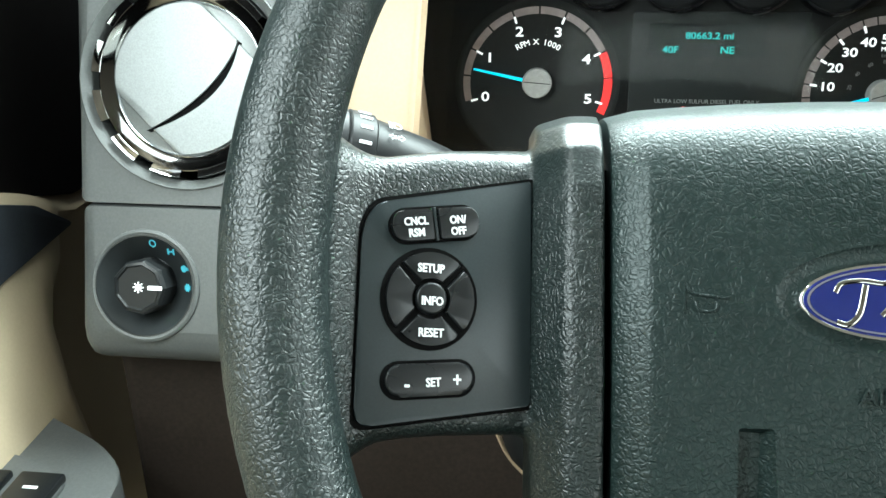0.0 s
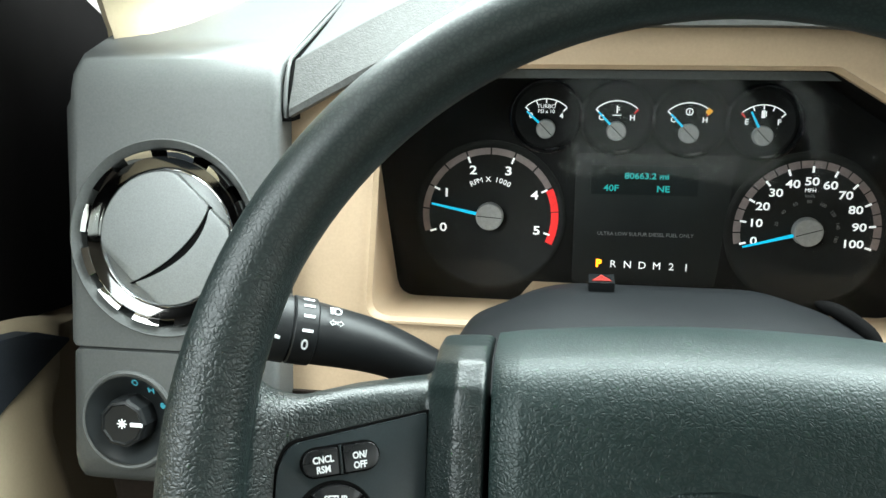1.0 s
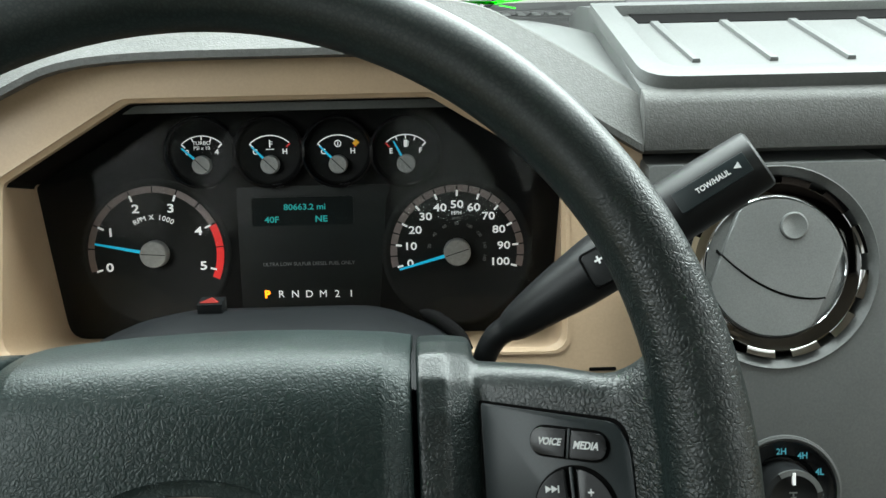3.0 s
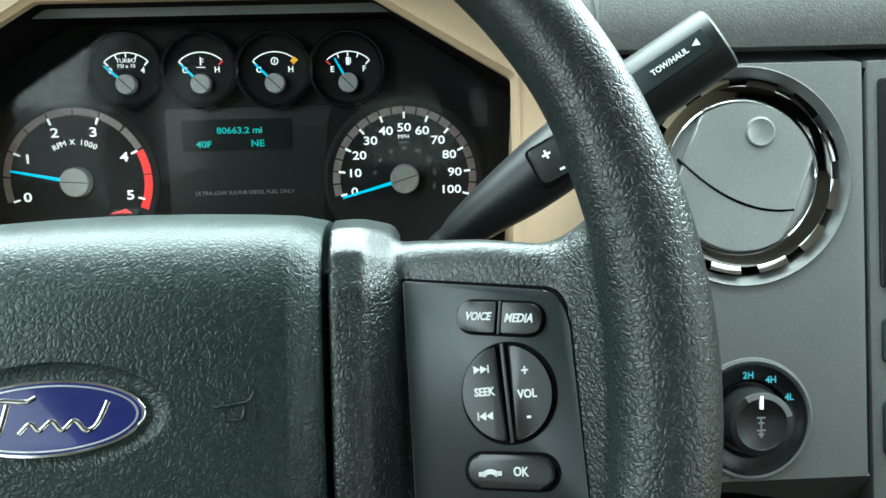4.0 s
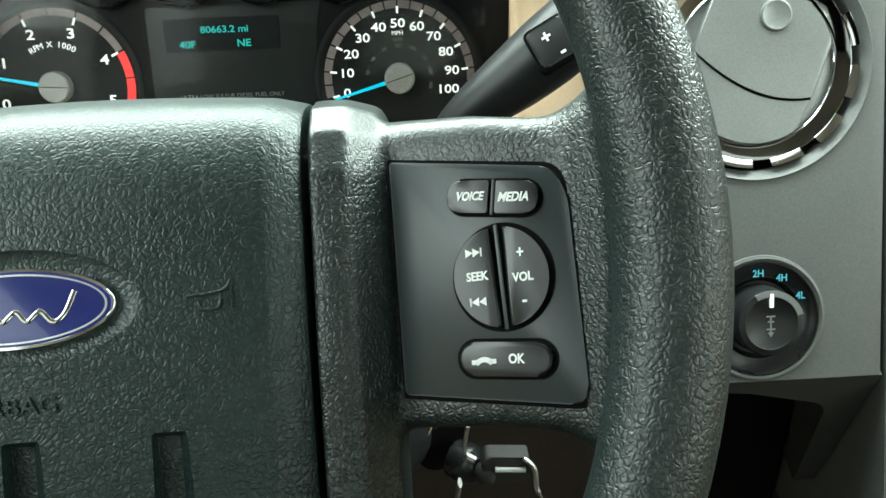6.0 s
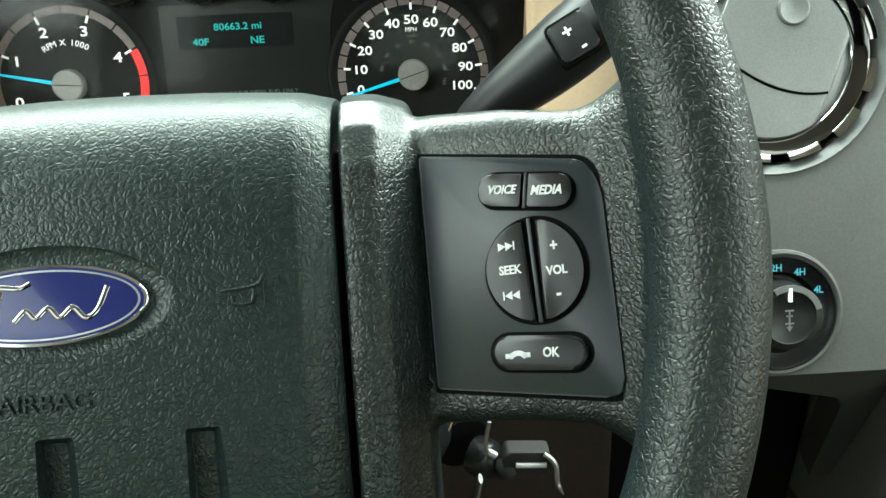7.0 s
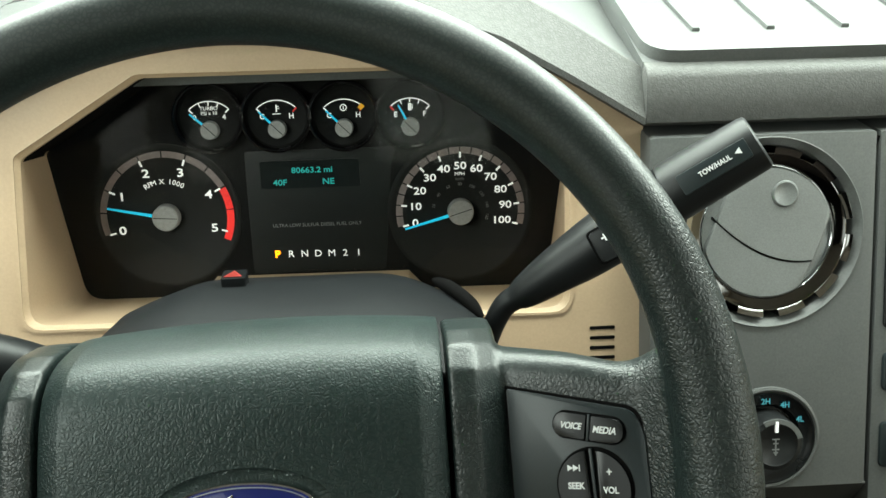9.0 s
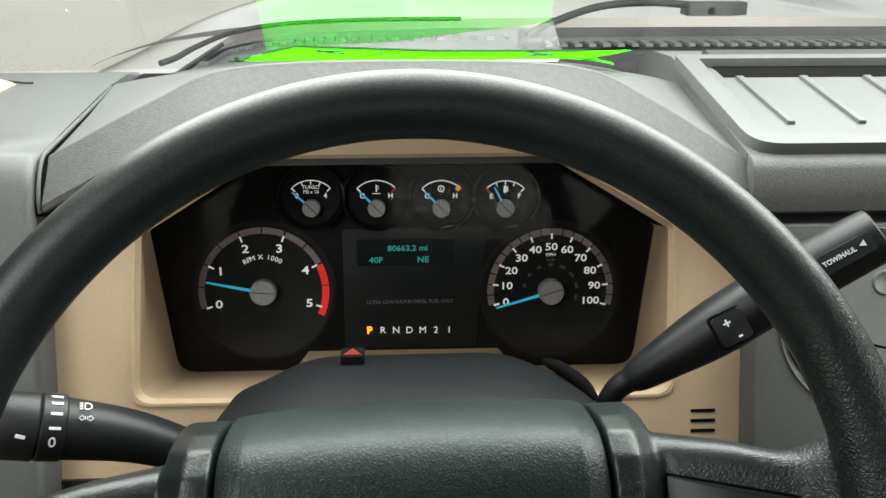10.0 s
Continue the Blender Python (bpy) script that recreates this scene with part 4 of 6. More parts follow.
# the four small gauges
GY = 0.0674
for i, (left_w, right_w, ang) in enumerate((("0", "4", 138), ("C", "H", 134), ("C", "H", 134), ("E", "F", 118))):
    gx, gy = -0.0666 + 0.0459 * i, GY - 0.0007 * i
    g = part("small_gauge", lathe([(0.0215, -0.001), (0.0215, 0.0009), (0.0205, 0.0013), (0.0195, 0.0011), (0.0190, 0.0008), (0.001, 0.0006)], 56), FACE, cl, "small black gauge with a white arc")
    g.location = (gx, gy + 0.0085, 0)
    part("hood", lathe([(0.0222, 0.0), (0.0222, 0.0075), (0.0230, 0.0086), (0.0242, 0.0080), (0.0246, 0.0)], 56, caps=False), HOOD, g, "glossy black hood ring")
    cy = -0.0085
    part("scale_arc", arc_band(0.0192, 0.0199, 48, 132, 0.0009, 0.0012, 14, cy=cy), WHITE, g)
    part("tick", arc_band(0.0160, 0.0196, 44.5, 47.5, 0.0009, 0.0012, 1, cy=cy), RED if i in (1, 2) else WHITE, g)
    part("tick", arc_band(0.0160, 0.0196, 132.5, 135.5, 0.0009, 0.0012, 1, cy=cy), RED if i == 3 else WHITE, g)
    if i in (0, 3):
        for a in (70, 90, 110):
            part("tick", arc_band(0.0166, 0.0194, a - 1.2, a + 1.2, 0.0009, 0.0012, 1, cy=cy), WHITE, g)
    if i == 2:
        part("warm_zone", arc_band(0.0168, 0.0205, 44, 54, 0.0010, 0.0014, 3, cy=cy), shade("amber_print", (0.85, 0.42, 0.02), 0.5, glow=0.3), g, "amber warm zone")
    writing("numeral", left_w, 0.0050, WHITE, g, -0.0100, cy + 0.0085, 0.0011, bold=0.0001)
    writing("numeral", right_w, 0.0050, WHITE, g, 0.0100, cy + 0.0085, 0.0011, bold=0.0001)
    if i == 0:
        writing("legend", "TURBO", 0.0036, WHITE, g, 0.0, cy + 0.0146, 0.0011, stretch=1.05)
        writing("legend", "PSI x 10", 0.0034, WHITE, g, 0.0, cy + 0.0113, 0.0011)
    bm = bmesh.new()
    if i == 1:
        box(-0.0004, 0.0004, cy + 0.0115, cy + 0.0165, 0.0009, 0.0012, bm=bm)
        box(0.0004, 0.0018, cy + 0.0150, cy + 0.0155, 0.0009, 0.0012, bm=bm)
        box(0.0004, 0.0018, cy + 0.0135, cy + 0.0140, 0.0009, 0.0012, bm=bm)
        box(-0.0028, 0.0028, cy + 0.0100, cy + 0.0105, 0.0009, 0.0012, bm=bm)
    elif i == 2:
        ring_prism(circle(0, cy + 0.0138, 0.0024, 20), circle(0, cy + 0.0138, 0.0018, 20), 0.0009, 0.0012, bm)
        box(-0.0003, 0.0003, cy + 0.0125, cy + 0.0151, 0.0009, 0.0012, bm=bm)
    elif i == 3:
        box(-0.0012, 0.0010, cy + 0.0112, cy + 0.0160, 0.0009, 0.0012, bm=bm)
        box(0.0014, 0.0019, cy + 0.0120, cy + 0.0155, 0.0009, 0.0012, bm=bm)
    if i:
        part("symbol", bm, WHITE, g)
    else:
        bm.free()
    needle(g, 0, cy, ang, 0.004, 0.0172, 0.0008, 0.0005, 0.0035)
    needle_hub(g, 0, cy, 0.0062, -45, high=0.0060)

# the display between the dials
disp = part("display", prism(rounded([(-0.0455, -0.0370), (0.0495, -0.0370), (0.0565, 0.0400), (0.0600, 0.0515), (-0.0455, 0.0515)], 0.003, 3), 0.0, 0.0006, 0.0003), PANEL, cl, "dark grey message display panel")
part("window", prism(rounded([(-0.0354, 0.0247), (0.0341, 0.0247), (0.0341, 0.0443), (-0.0354, 0.0443)], 0.001, 2), 0.0006, 0.0010), LCD, disp, "dark display window")
writing("lettering", "80663.2 mi", 0.0056, TEAL, disp, 0.0008, 0.0372, 0.0013, stretch=1.15, bold=0.00008)
writing("lettering", "40F", 0.0058, TEAL, disp, -0.0220, 0.0288, 0.0013, stretch=1.15, bold=0.00008)
writing("lettering", "NE", 0.0058, TEAL, disp, 0.0118, 0.0288, 0.0013, stretch=1.15, bold=0.00012)
writing("legend", "ULTRA LOW SULFUR DIESEL FUEL ONLY", 0.0035, DIM, disp, 0.0020, -0.0022, 0.0009, stretch=1.0)
for i, ch in enumerate("PRNDM21"):
    writing("gear_letter", ch, 0.0070, AMBER if i == 0 else WHITE, disp, -0.0278 + 0.00968 * i, -0.0232 - 0.00015 * i, 0.0009, bold=0.0003 if i == 0 else 0.0, stretch=1.05)

# ---- steering wheel ----
WHEEL_TILT, WHEEL_ROLL = radians(33), 1.2
WHEEL_M = frame_of((0, 0.221, 1.346), (1, 0, 0), (0, math.sin(WHEEL_TILT), math.cos(WHEEL_TILT))) @ Matrix.Rotation(radians(WHEEL_ROLL), 4, "Z")
RIM_R, RIM_H, RIM_V = 0.1755, 0.0210, 0.0135
wheel = thing("steering_wheel", WHEEL_M, "black leather-grained steering wheel with button pads and an airbag cover", "steering wheel")
bm = bmesh.new()
SEG, SEC = 120, 20
rings = []
for i in range(SEG):
    th = 2 * math.pi * i / SEG
    side_ = max(0.0, abs(math.cos(th)) - 0.90) / 0.10
    rr, hh = 0.0137 + 0.0012 * side_, 0.0145
    c, s = math.cos(th), math.sin(th)
    ring = []
    for k in range(SEC):
        a = 2 * math.pi * k / SEC
        rad = RIM_R - 0.0015 * side_ + rr * math.cos(a)
        ring.append((0.001 + rad * c, RIM_V + rad * s, RIM_H + hh * math.sin(a)))
    rings.append(ring)
rows_ = [[bm.verts.new(p) for p in ring] for ring in rings]
for i in range(SEG):
    for k in range(SEC):
        a, b = rows_[i], rows_[(i + 1) % SEG]
        bm.faces.new((a[k], a[(k + 1) % SEC], b[(k + 1) % SEC], b[k]))
TAN27 = math.tan(radians(27))


def pad_h(u):
    return -0.017 + (abs(u) - 0.105) * TAN27


for side in (-1, 1):
    # the spoke, whose face slopes up towards the rim
    rings = []
    drop = 0.0045 if side < 0 else 0.0010
    for u, low_v, high_v, lift, deep in ((0.086, -0.045, 0.056, -0.004, 0.026), (0.098, -0.042, 0.0555, -0.002, 0.026), (0.108, -0.0405, 0.0540, 0, 0.024), (0.130, -0.0410, 0.0505, 0, 0.022), (0.140, -0.0418, 0.0478, 0, 0.021), (0.148, -0.0432, 0.0456, 0, 0.020), (0.153, -0.0465, 0.0456, 0.001, 0.020), (0.158, -0.0515, 0.0475, 0.004, 0.021), (0.163, -0.0575, 0.0510, 0.007, 0.022), (0.172, -0.0640, 0.0560, 0.009, 0.022)):
        h, high_v = pad_h(u) - 0.0022 + lift, high_v - drop
        outline = rounded([(low_v, h - deep), (high_v + 0.004, h - deep), (high_v, h), (low_v, h)], [0.008, 0.008, 0.0145, 0.006], 5)
        rings.append([(side * u, v, q) for v, q in outline])
    loft(rings, bm)
    # the upright band beside the airbag cover
    rings = []
    for v, h, wide in ((-0.105, -0.022, 1.0), (-0.06, -0.0115, 1.0), (-0.02, -0.0070, 1.0), (0.0, -0.0065, 1.0), (0.035, -0.0075, 1.0), (0.048, -0.0110, 1.0), (0.0580, -0.019, 1.0), (0.0645, -0.032, 1.0), (0.0690, -0.050, 1.0), (0.0700, -0.060, 1.0)):
        outline = [(0.0808, h - 0.03), (0.0808, h - 0.002), (0.0816, h - 0.0004), (0.0870, h), (0.0916, h - 0.0002), (0.0924, h - 0.0008), (0.0990 + 0.003 * wide, h - 0.0105), (0.1045, h - 0.030)]
        rings.append([(side * u, v, q) for u, q in outline])
    loft(rings, bm)
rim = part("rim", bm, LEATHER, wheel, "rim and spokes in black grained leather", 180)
mod = rim.modifiers.new("blend", "REMESH")
mod.mode, mod.voxel_size, mod.use_smooth_shade = "VOXEL", 0.0016, True
mod = rim.modifiers.new("soften", "SMOOTH")
mod.factor, mod.iterations = 0.5, 4

# the airbag cover
prof = [(-0.110, -0.0180), (-0.085, -0.0110), (-0.06, -0.0064), (-0.035, -0.0030), (-0.020, -0.0013), (-0.008, -0.0003), (0.004, 0.0), (0.025, -0.0003), (0.040, -0.0022), (0.050, -0.0065), (0.0575, -0.0140), (0.0630, -0.0245), (0.0675, -0.0365), (0.0705, -0.0490), (0.0715, -0.060)]
line = [(p.x, p.y) for p in smooth_line([(v, h, 0) for v, h in prof], 3)]


def cover_h(v):
    """Height of the cover's middle at v."""
    for (v0, h0), (v1, h1) in zip(line, line[1:]):
        if v <= v1:
            return h0 + (h1 - h0) * (v - v0) / (v1 - v0)
    return line[-1][1]


half_us = [(0.0790, 0.0125), (0.0787, 0.0085), (0.0776, 0.0070), (0.0735, 0.0046), (0.0694, 0.0021), (0.0686, 0.0018), (0.0675, 0.0016), (0.055, 0.0011), (0.035, 0.0005), (0.015, 0.0001)]
us = [-u for u, _ in half_us] + [0.0] + [u for u, _ in half_us[::-1]]
drop = [q for _, q in half_us] + [0.0] + [q for _, q in half_us[::-1]]
rings = []
for v, h in line:
    bulge = 0.004 * max(0.0, (v - 0.045) / 0.026)
    rings.append([(u, v + bulge * (1 - (u / 0.079) ** 2), h - d) for u, d in zip(us, drop)] + [(0.078, v - 0.004, h - 0.035), (-0.078, v - 0.004, h - 0.035)])
cover = part("airbag_cover", loft(rings), COVER, wheel, "pebbled black airbag cover with moulded marks", 24)
part("hub_core", prism([(-0.082, -0.11), (0.082, -0.11), (0.082, 0.045), (0.05, 0.058), (-0.05, 0.058), (-0.082, 0.045)], -0.075, -0.030, 0.004), GAP, wheel)

# maker's badge as a plain enamelled oval
badge = part("badge", prism(circle(0, 0, 0.0286, 56, 0.380), -0.0005, 0.0022, 0.0010, segs=3), CHROME, cover, "blue enamelled oval badge with a silver rim")
badge.location = (0, 0.0008, 0.0)
part("enamel", prism(circle(0, 0, 0.0276, 56, 0.367), 0.0021, 0.0026, 0.0002), BLUE, badge)
part("inner_rim", ring_prism(circle(0, 0, 0.0266, 56, 0.355), circle(0, 0, 0.0260, 56, 0.345), 0.0026, 0.0028), STEEL, badge)
stroke = bmesh.new()
for pts, r in (([(-0.0190, 0.0022, 0), (-0.0172, 0.0048, 0), (-0.0120, 0.0056, 0), (-0.0060, 0.0050, 0), (-0.0028, 0.0062, 0)], 0.0010),
               ([(-0.0190, -0.0060, 0), (-0.0160, -0.0066, 0), (-0.0128, -0.0035, 0), (-0.0108, 0.0045, 0)], 0.0012),
               ([(-0.0070, -0.0040, 0), (-0.0040, -0.0012, 0), (-0.0014, -0.0034, 0), (0.0020, -0.0008, 0), (0.0050, -0.0036, 0), (0.0085, -0.0010, 0), (0.0118, -0.0040, 0), (0.0150, -0.0022, 0), (0.0178, 0.0040, 0)], 0.0010)):
    tube([(x, y, 0.0027) for x, y, _ in smooth_line(pts, 5)], r * 0.72, 8, stroke, flat=0.3)
part("flourish", stroke, DIM_CHROME, badge, "silver plain strokes")
bm = lathe([(0.0001, -0.0034)] + [(0.0355 * math.sin(radians(a)), -0.0034 * math.cos(radians(a))) for a in range(8, 91, 8)] + [(0.0355, 0.004)], 64)
bm.transform(Matrix.Translation((0, 0.0008, 0.0002)) @ Matrix.Diagonal((1, 0.46, 1, 1)))
cut_away(cover, bm)
badge.location.z = -0.0018
bm = prism(circle(0, 0.0008, 0.0280, 40, 0.37), -0.006, -0.0020)
part("badge_seat", bm, GAP, cover)

# moulded horn marks, lettering and ribs
for side in (-1, 1):
    x = side * 0.0535
    bm = bmesh.new()
    tube(smooth_line([(x - side * 0.0062, 0.0010, -0.0008), (x, 0.0016, -0.0008), (x + side * 0.0040, 0.0024, -0.0009), (x + side * 0.0058, 0.0050, -0.0010)], 5), 0.00045, 8, bm)
    tube([(x + side * 0.0058, 0.0050, -0.0010), (x + side * 0.0060, -0.0032, -0.0010)], 0.0003, 6, bm)
    tube(smooth_line([(x - side * 0.0030, -0.0004, -0.0008), (x - side * 0.0022, -0.0026, -0.0008), (x + side * 0.0020, -0.0026, -0.0008), (x + side * 0.0030, -0.0002, -0.0008)], 5), 0.00045, 8, bm)
    part("horn_mark", bm, COVER, cover)
ob = writing("lettering", "AIRBAG", 0.0066, COVER, cover, -0.0005, -0.0254, 0.0002, stretch=1.10, thick=0.0005)
for v in ob.data.vertices:
    v.co.z += cover_h(v.co.y)
for x in (-0.0395, 0.0015, 0.0412):
    mouth = rounded([(x - 0.0054, -0.108), (x + 0.0054, -0.108), (x + 0.0054, -0.0345), (x - 0.0054, -0.0345)], 0.0012, 3)
    floor_ = rounded([(x - 0.0048, -0.108), (x + 0.0014, -0.108), (x + 0.0014, -0.0362), (x - 0.0048, -0.0362)], 0.0010, 3)
    cut_away(cover, loft([[(a, b, cover_h(b) - 0.0042) for a, b in floor_], [(a, b, cover_h(b) + 0.0006) for a, b in mouth], [(a, b, cover_h(b) + 0.006) for a, b in mouth]]))


def pad_frame(side):
    """The button pad's own frame: s outwards from the hub, v up, out of the face."""
    a = radians(27) * side
    m = Matrix.Translation((side * 0.105, 0, -0.017)) @ Matrix.Rotation(-a, 4, "Y")
    return m


def button_pad(side):
    """A satin black pad let into a spoke; x runs outwards from the hub for side 1, inwards for -1."""
    def f(pts):
        return [(side * s, v) for s, v in (pts if side > 0 else pts[::-1])]

    m = pad_frame(side)
    if side > 0:
        corners = [(-0.0003, -0.0304), (0.0541, -0.0360), (0.0532, 0.0205), (0.0495, 0.0290), (-0.0008, 0.0388)]
        top_at, round_at, low_at = (0.0320, 0.0228), (0.0327, 0.0003), (0.0319, -0.0223)
    else:
        corners = [(-0.0028, -0.0315), (0.0522, -0.0385), (0.0522, 0.0180), (0.0485, 0.0262), (-0.0022, 0.0384)]
        top_at, round_at, low_at = (0.0300, 0.0214), (0.0308, -0.0010), (0.0303, -0.0244)
    out = [(-0.0011, -0.0011), (0.0012, -0.0012), (0.0012, 0.0003), (0.0008, 0.0012), (-0.0011, 0.0012)]
    shape = rounded(corners, [0.001, 0.0055, 0.004, 0.004, 0.001], 5)
    groove = rounded([(a + p, b + q) for (a, b), (p, q) in zip(corners, out)], [0.001, 0.0055, 0.004, 0.004, 0.001], 5)

    def laid(name, bm, material, parent, label="", smooth=40):
        bm.transform(m)
        return part(name, bm, material, parent, label, smooth)

    laid("pad_groove", prism(f(groove), -0.006, -0.0010), GAP, wheel)
    pad = laid("button_pad", prism(f(shape), -0.005, 0.0, 0.0008), PAD, wheel, "satin black button pad")

    def print_on(words, size, s, v, turn=0.0, lean=0.0, bold=0.0001, stretch=0.85, z=0.0023):
        ob = writing("lettering", words, size, WHITE_FLAT, pad, side * s, v - (0.0009 if side < 0 else 0.0), z, turn, stretch, lean, bold)
        ob.data.transform(m)
        return ob

    def well(s, v, wide, high, turn):
        r, run = high / 2, wide / 2 - high / 2
        poly = [(run + r * math.cos(radians(a)), r * math.sin(radians(a))) for a in range(-90, 91, 15)] + [(-run + r * math.cos(radians(a)), r * math.sin(radians(a))) for a in range(90, 271, 15)]
        t = radians(turn)
        return [(s + x * math.cos(t) - y * math.sin(t), v + x * math.sin(t) + y * math.cos(t)) for x, y in poly]

    # top pair
    t, (cs, cv) = -9, top_at
    laid("button_well", prism(f(well(cs, cv, 0.0292, 0.0110, t)), -0.001, 0.0003), GAP, pad)
    for sgn in (-1, 1):
        half = [(sgn * x, y) for x, y in rounded([(0.0011, -0.0046), (0.0138, -0.0046), (0.0138, 0.0046), (0.0011, 0.0046)], [0.0004, 0.0045, 0.0045, 0.0004], 6)]
        half = half if sgn > 0 else half[::-1]
        tt = radians(t)
        half = [(cs + x * math.cos(tt) - y * math.sin(tt), cv + x * math.sin(tt) + y * math.cos(tt)) for x, y in half]
        laid("button", prism(f(half), -0.001, 0.0021, 0.0010, segs=3), BUTTON, pad)
    tt = radians(t)
    bar = [(cs + x * math.cos(tt) - y * math.sin(tt), cv + x * math.sin(tt) + y * math.cos(tt)) for x, y in ((-0.0005, -0.0050), (0.0005, -0.0050), (0.0005, 0.0050), (-0.0005, 0.0050))]
    laid("divider", prism(f(bar), -0.001, 0.0014, 0.0002), PAD, pad)
    # round cluster
    dc = round_at
    laid("button_well", prism(f(circle(dc[0], dc[1], 0.0152, 44)), -0.001, 0.0003), GAP, pad)
    # bottom rocker
    bc = low_at
    laid("button_well", prism(f(well(bc[0], bc[1], 0.0296, 0.0112, -4)), -0.001, 0.0003), GAP, pad)
    laid("button", prism(f(well(bc[0], bc[1], 0.0276, 0.0094, -4)), -0.001, 0.0021, 0.0012, segs=3), BUTTON, pad)
    tt = -9 * side
    if side > 0:
        for sgn in (-1, 1):
            half = [(sgn * max(0.0012, 0.0140 * math.cos(radians(a))), 0.0140 * math.sin(radians(a))) for a in range(-86, 87, 6)]
            half = half if sgn > 0 else half[::-1]
            half = [(dc[0] + x + 0.035 * y * -1, dc[1] + y) for x, y in half]
            laid("button", prism(f(half), -0.001, 0.0021, 0.0010, segs=3), BUTTON, pad)
        bar = [(dc[0] + x - 0.035 * y, dc[1] + y) for x, y in ((-0.0006, -0.0146), (0.0006, -0.0146), (0.0006, 0.0146), (-0.0006, 0.0146))]
        laid("divider", prism(f(bar), -0.001, 0.0016, 0.0002), PAD, pad)
        print_on("VOICE", 0.0034, cs - 0.0066, cv + 0.0010, -7, 0.25)
        print_on("MEDIA", 0.0036, cs + 0.0064, cv - 0.0011, -7, 0.25)
        print_on("SEEK", 0.0034, dc[0] - 0.0068, dc[1] + 0.0006, stretch=0.9)
        print_on("VOL", 0.0034, dc[0] + 0.0066, dc[1] - 0.0009, stretch=0.9)
        print_on("+", 0.0046, dc[0] + 0.0064, dc[1] + 0.0058)
        print_on("-", 0.0056, dc[0] + 0.0066, dc[1] - 0.0070)
        for up, sg in ((dc[1] + 0.0074, 1), (dc[1] - 0.0064, -1)):
            bm = bmesh.new()
            for o in (-0.0016, 0.0006):
                prism([(dc[0] - 0.0072 + sg * (o - 0.0010), up - 0.0012), (dc[0] - 0.0072 + sg * (o + 0.0012), up), (dc[0] - 0.0072 + sg * (o - 0.0010), up + 0.0012)][::sg], 0.0021, 0.0024, bm=bm)
            x = dc[0] - 0.0072 + sg * 0.0021
            box(x - 0.0002, x + 0.0002, up - 0.0012, up + 0.0012, 0.0021, 0.0024, bm=bm)
            laid("symbol", bm, WHITE_FLAT, pad)
        bm = arc_band(0.0022, 0.0036, 35, 145, 0.0021, 0.0024, 8, cx=bc[0] - 0.0060, cy=bc[1] - 0.0026)
        box(bc[0] - 0.0096, bc[0] - 0.0076, bc[1] - 0.0010, bc[1] + 0.0003, 0.0021, 0.0024, bm=bm)
        box(bc[0] - 0.0044, bc[0] - 0.0024, bc[1] - 0.0010, bc[1] + 0.0003, 0.0021, 0.0024, bm=bm)
        laid("symbol", bm, WHITE_FLAT, pad)
        print_on("OK", 0.0036, bc[0] + 0.0035, bc[1] - 0.0002, -3)
    else:
        for q in range(4):
            a0, a1 = 90 * q + 45 + 3, 90 * q + 135 - 3
            bm = bmesh.new()
            poly = [(dc[0] + 0.0137 * math.cos(radians(a)), dc[1] + 0.0137 * math.sin(radians(a))) for a in range(int(a0), int(a1) + 1, 6)]
            poly += [(dc[0] + 0.0060 * math.cos(radians(a)), dc[1] + 0.0060 * math.sin(radians(a))) for a in range(int(a1) - 5, int(a0) + 4, -6)]
            laid("button", prism(f(poly), -0.001, 0.0020 if q % 2 == 0 else 0.0017, 0.0009, segs=3), BUTTON, pad)
        laid("button", prism(f(circle(dc[0], dc[1], 0.0048, 28)), -0.001, 0.0025, 0.0010, segs=3), BUTTON, pad)
        print_on("CNCL", 0.0033, cs + 0.0066, cv + 0.0008, 9)
        print_on("RSM", 0.0033, cs + 0.0062, cv - 0.0026, 9)
        print_on("ON/", 0.0033, cs - 0.0066, cv + 0.0026, 9)
        print_on("OFF", 0.0033, cs - 0.0070, cv - 0.0008, 9)
        print_on("SETUP", 0.0035, dc[0] + 0.0006, dc[1] + 0.0096)
        print_on("INFO", 0.0035, dc[0], dc[1], z=0.0027)
        print_on("RESET", 0.0035, dc[0], dc[1] - 0.0092)
        print_on("SET", 0.0035, bc[0] - 0.0008, bc[1], 4)
        print_on("+", 0.0058, bc[0] - 0.0082, bc[1] + 0.0008)
        print_on("-", 0.0064, bc[0] + 0.0072, bc[1] - 0.0006)


WHITE_FLAT = shade("white_button_print", (0.66, 0.68, 0.68), 0.5, vary=0.04)
button_pad(-1)
button_pad(1)

# ---- steering column ----
col = thing("steering_column", Matrix.Translation((0, 0.42, 1.25)), "charcoal plastic steering column shroud behind the wheel", "steering column")
rings = []
for y, flat_, half, top, bot in ((0.285, 0.050, 0.084, 1.318, 1.20), (0.315, 0.062, 0.104, 1.3360, 1.19), (0.340, 0.067, 0.113, 1.3460, 1.18), (0.372, 0.066, 0.115, 1.3500, 1.17), (0.400, 0.062, 0.110, 1.3480, 1.16), (0.425, 0.060, 0.100, 1.3390, 1.15), (0.450, 0.058, 0.086, 1.3250, 1.14), (0.480, 0.055, 0.076, 1.3060, 1.13)):
    outline = rounded([(-half, bot), (half, bot), (half * 1.01, top - 0.040), (half * 0.94, top - 0.019), (flat_, top), (-flat_, top), (-half * 0.94, top - 0.019), (-half * 1.01, top - 0.040)], [0.03, 0.03, 0.015, 0.012, 0.022, 0.022, 0.012, 0.015], 5)
    rings.append([(x, y, z) for x, z in outline])
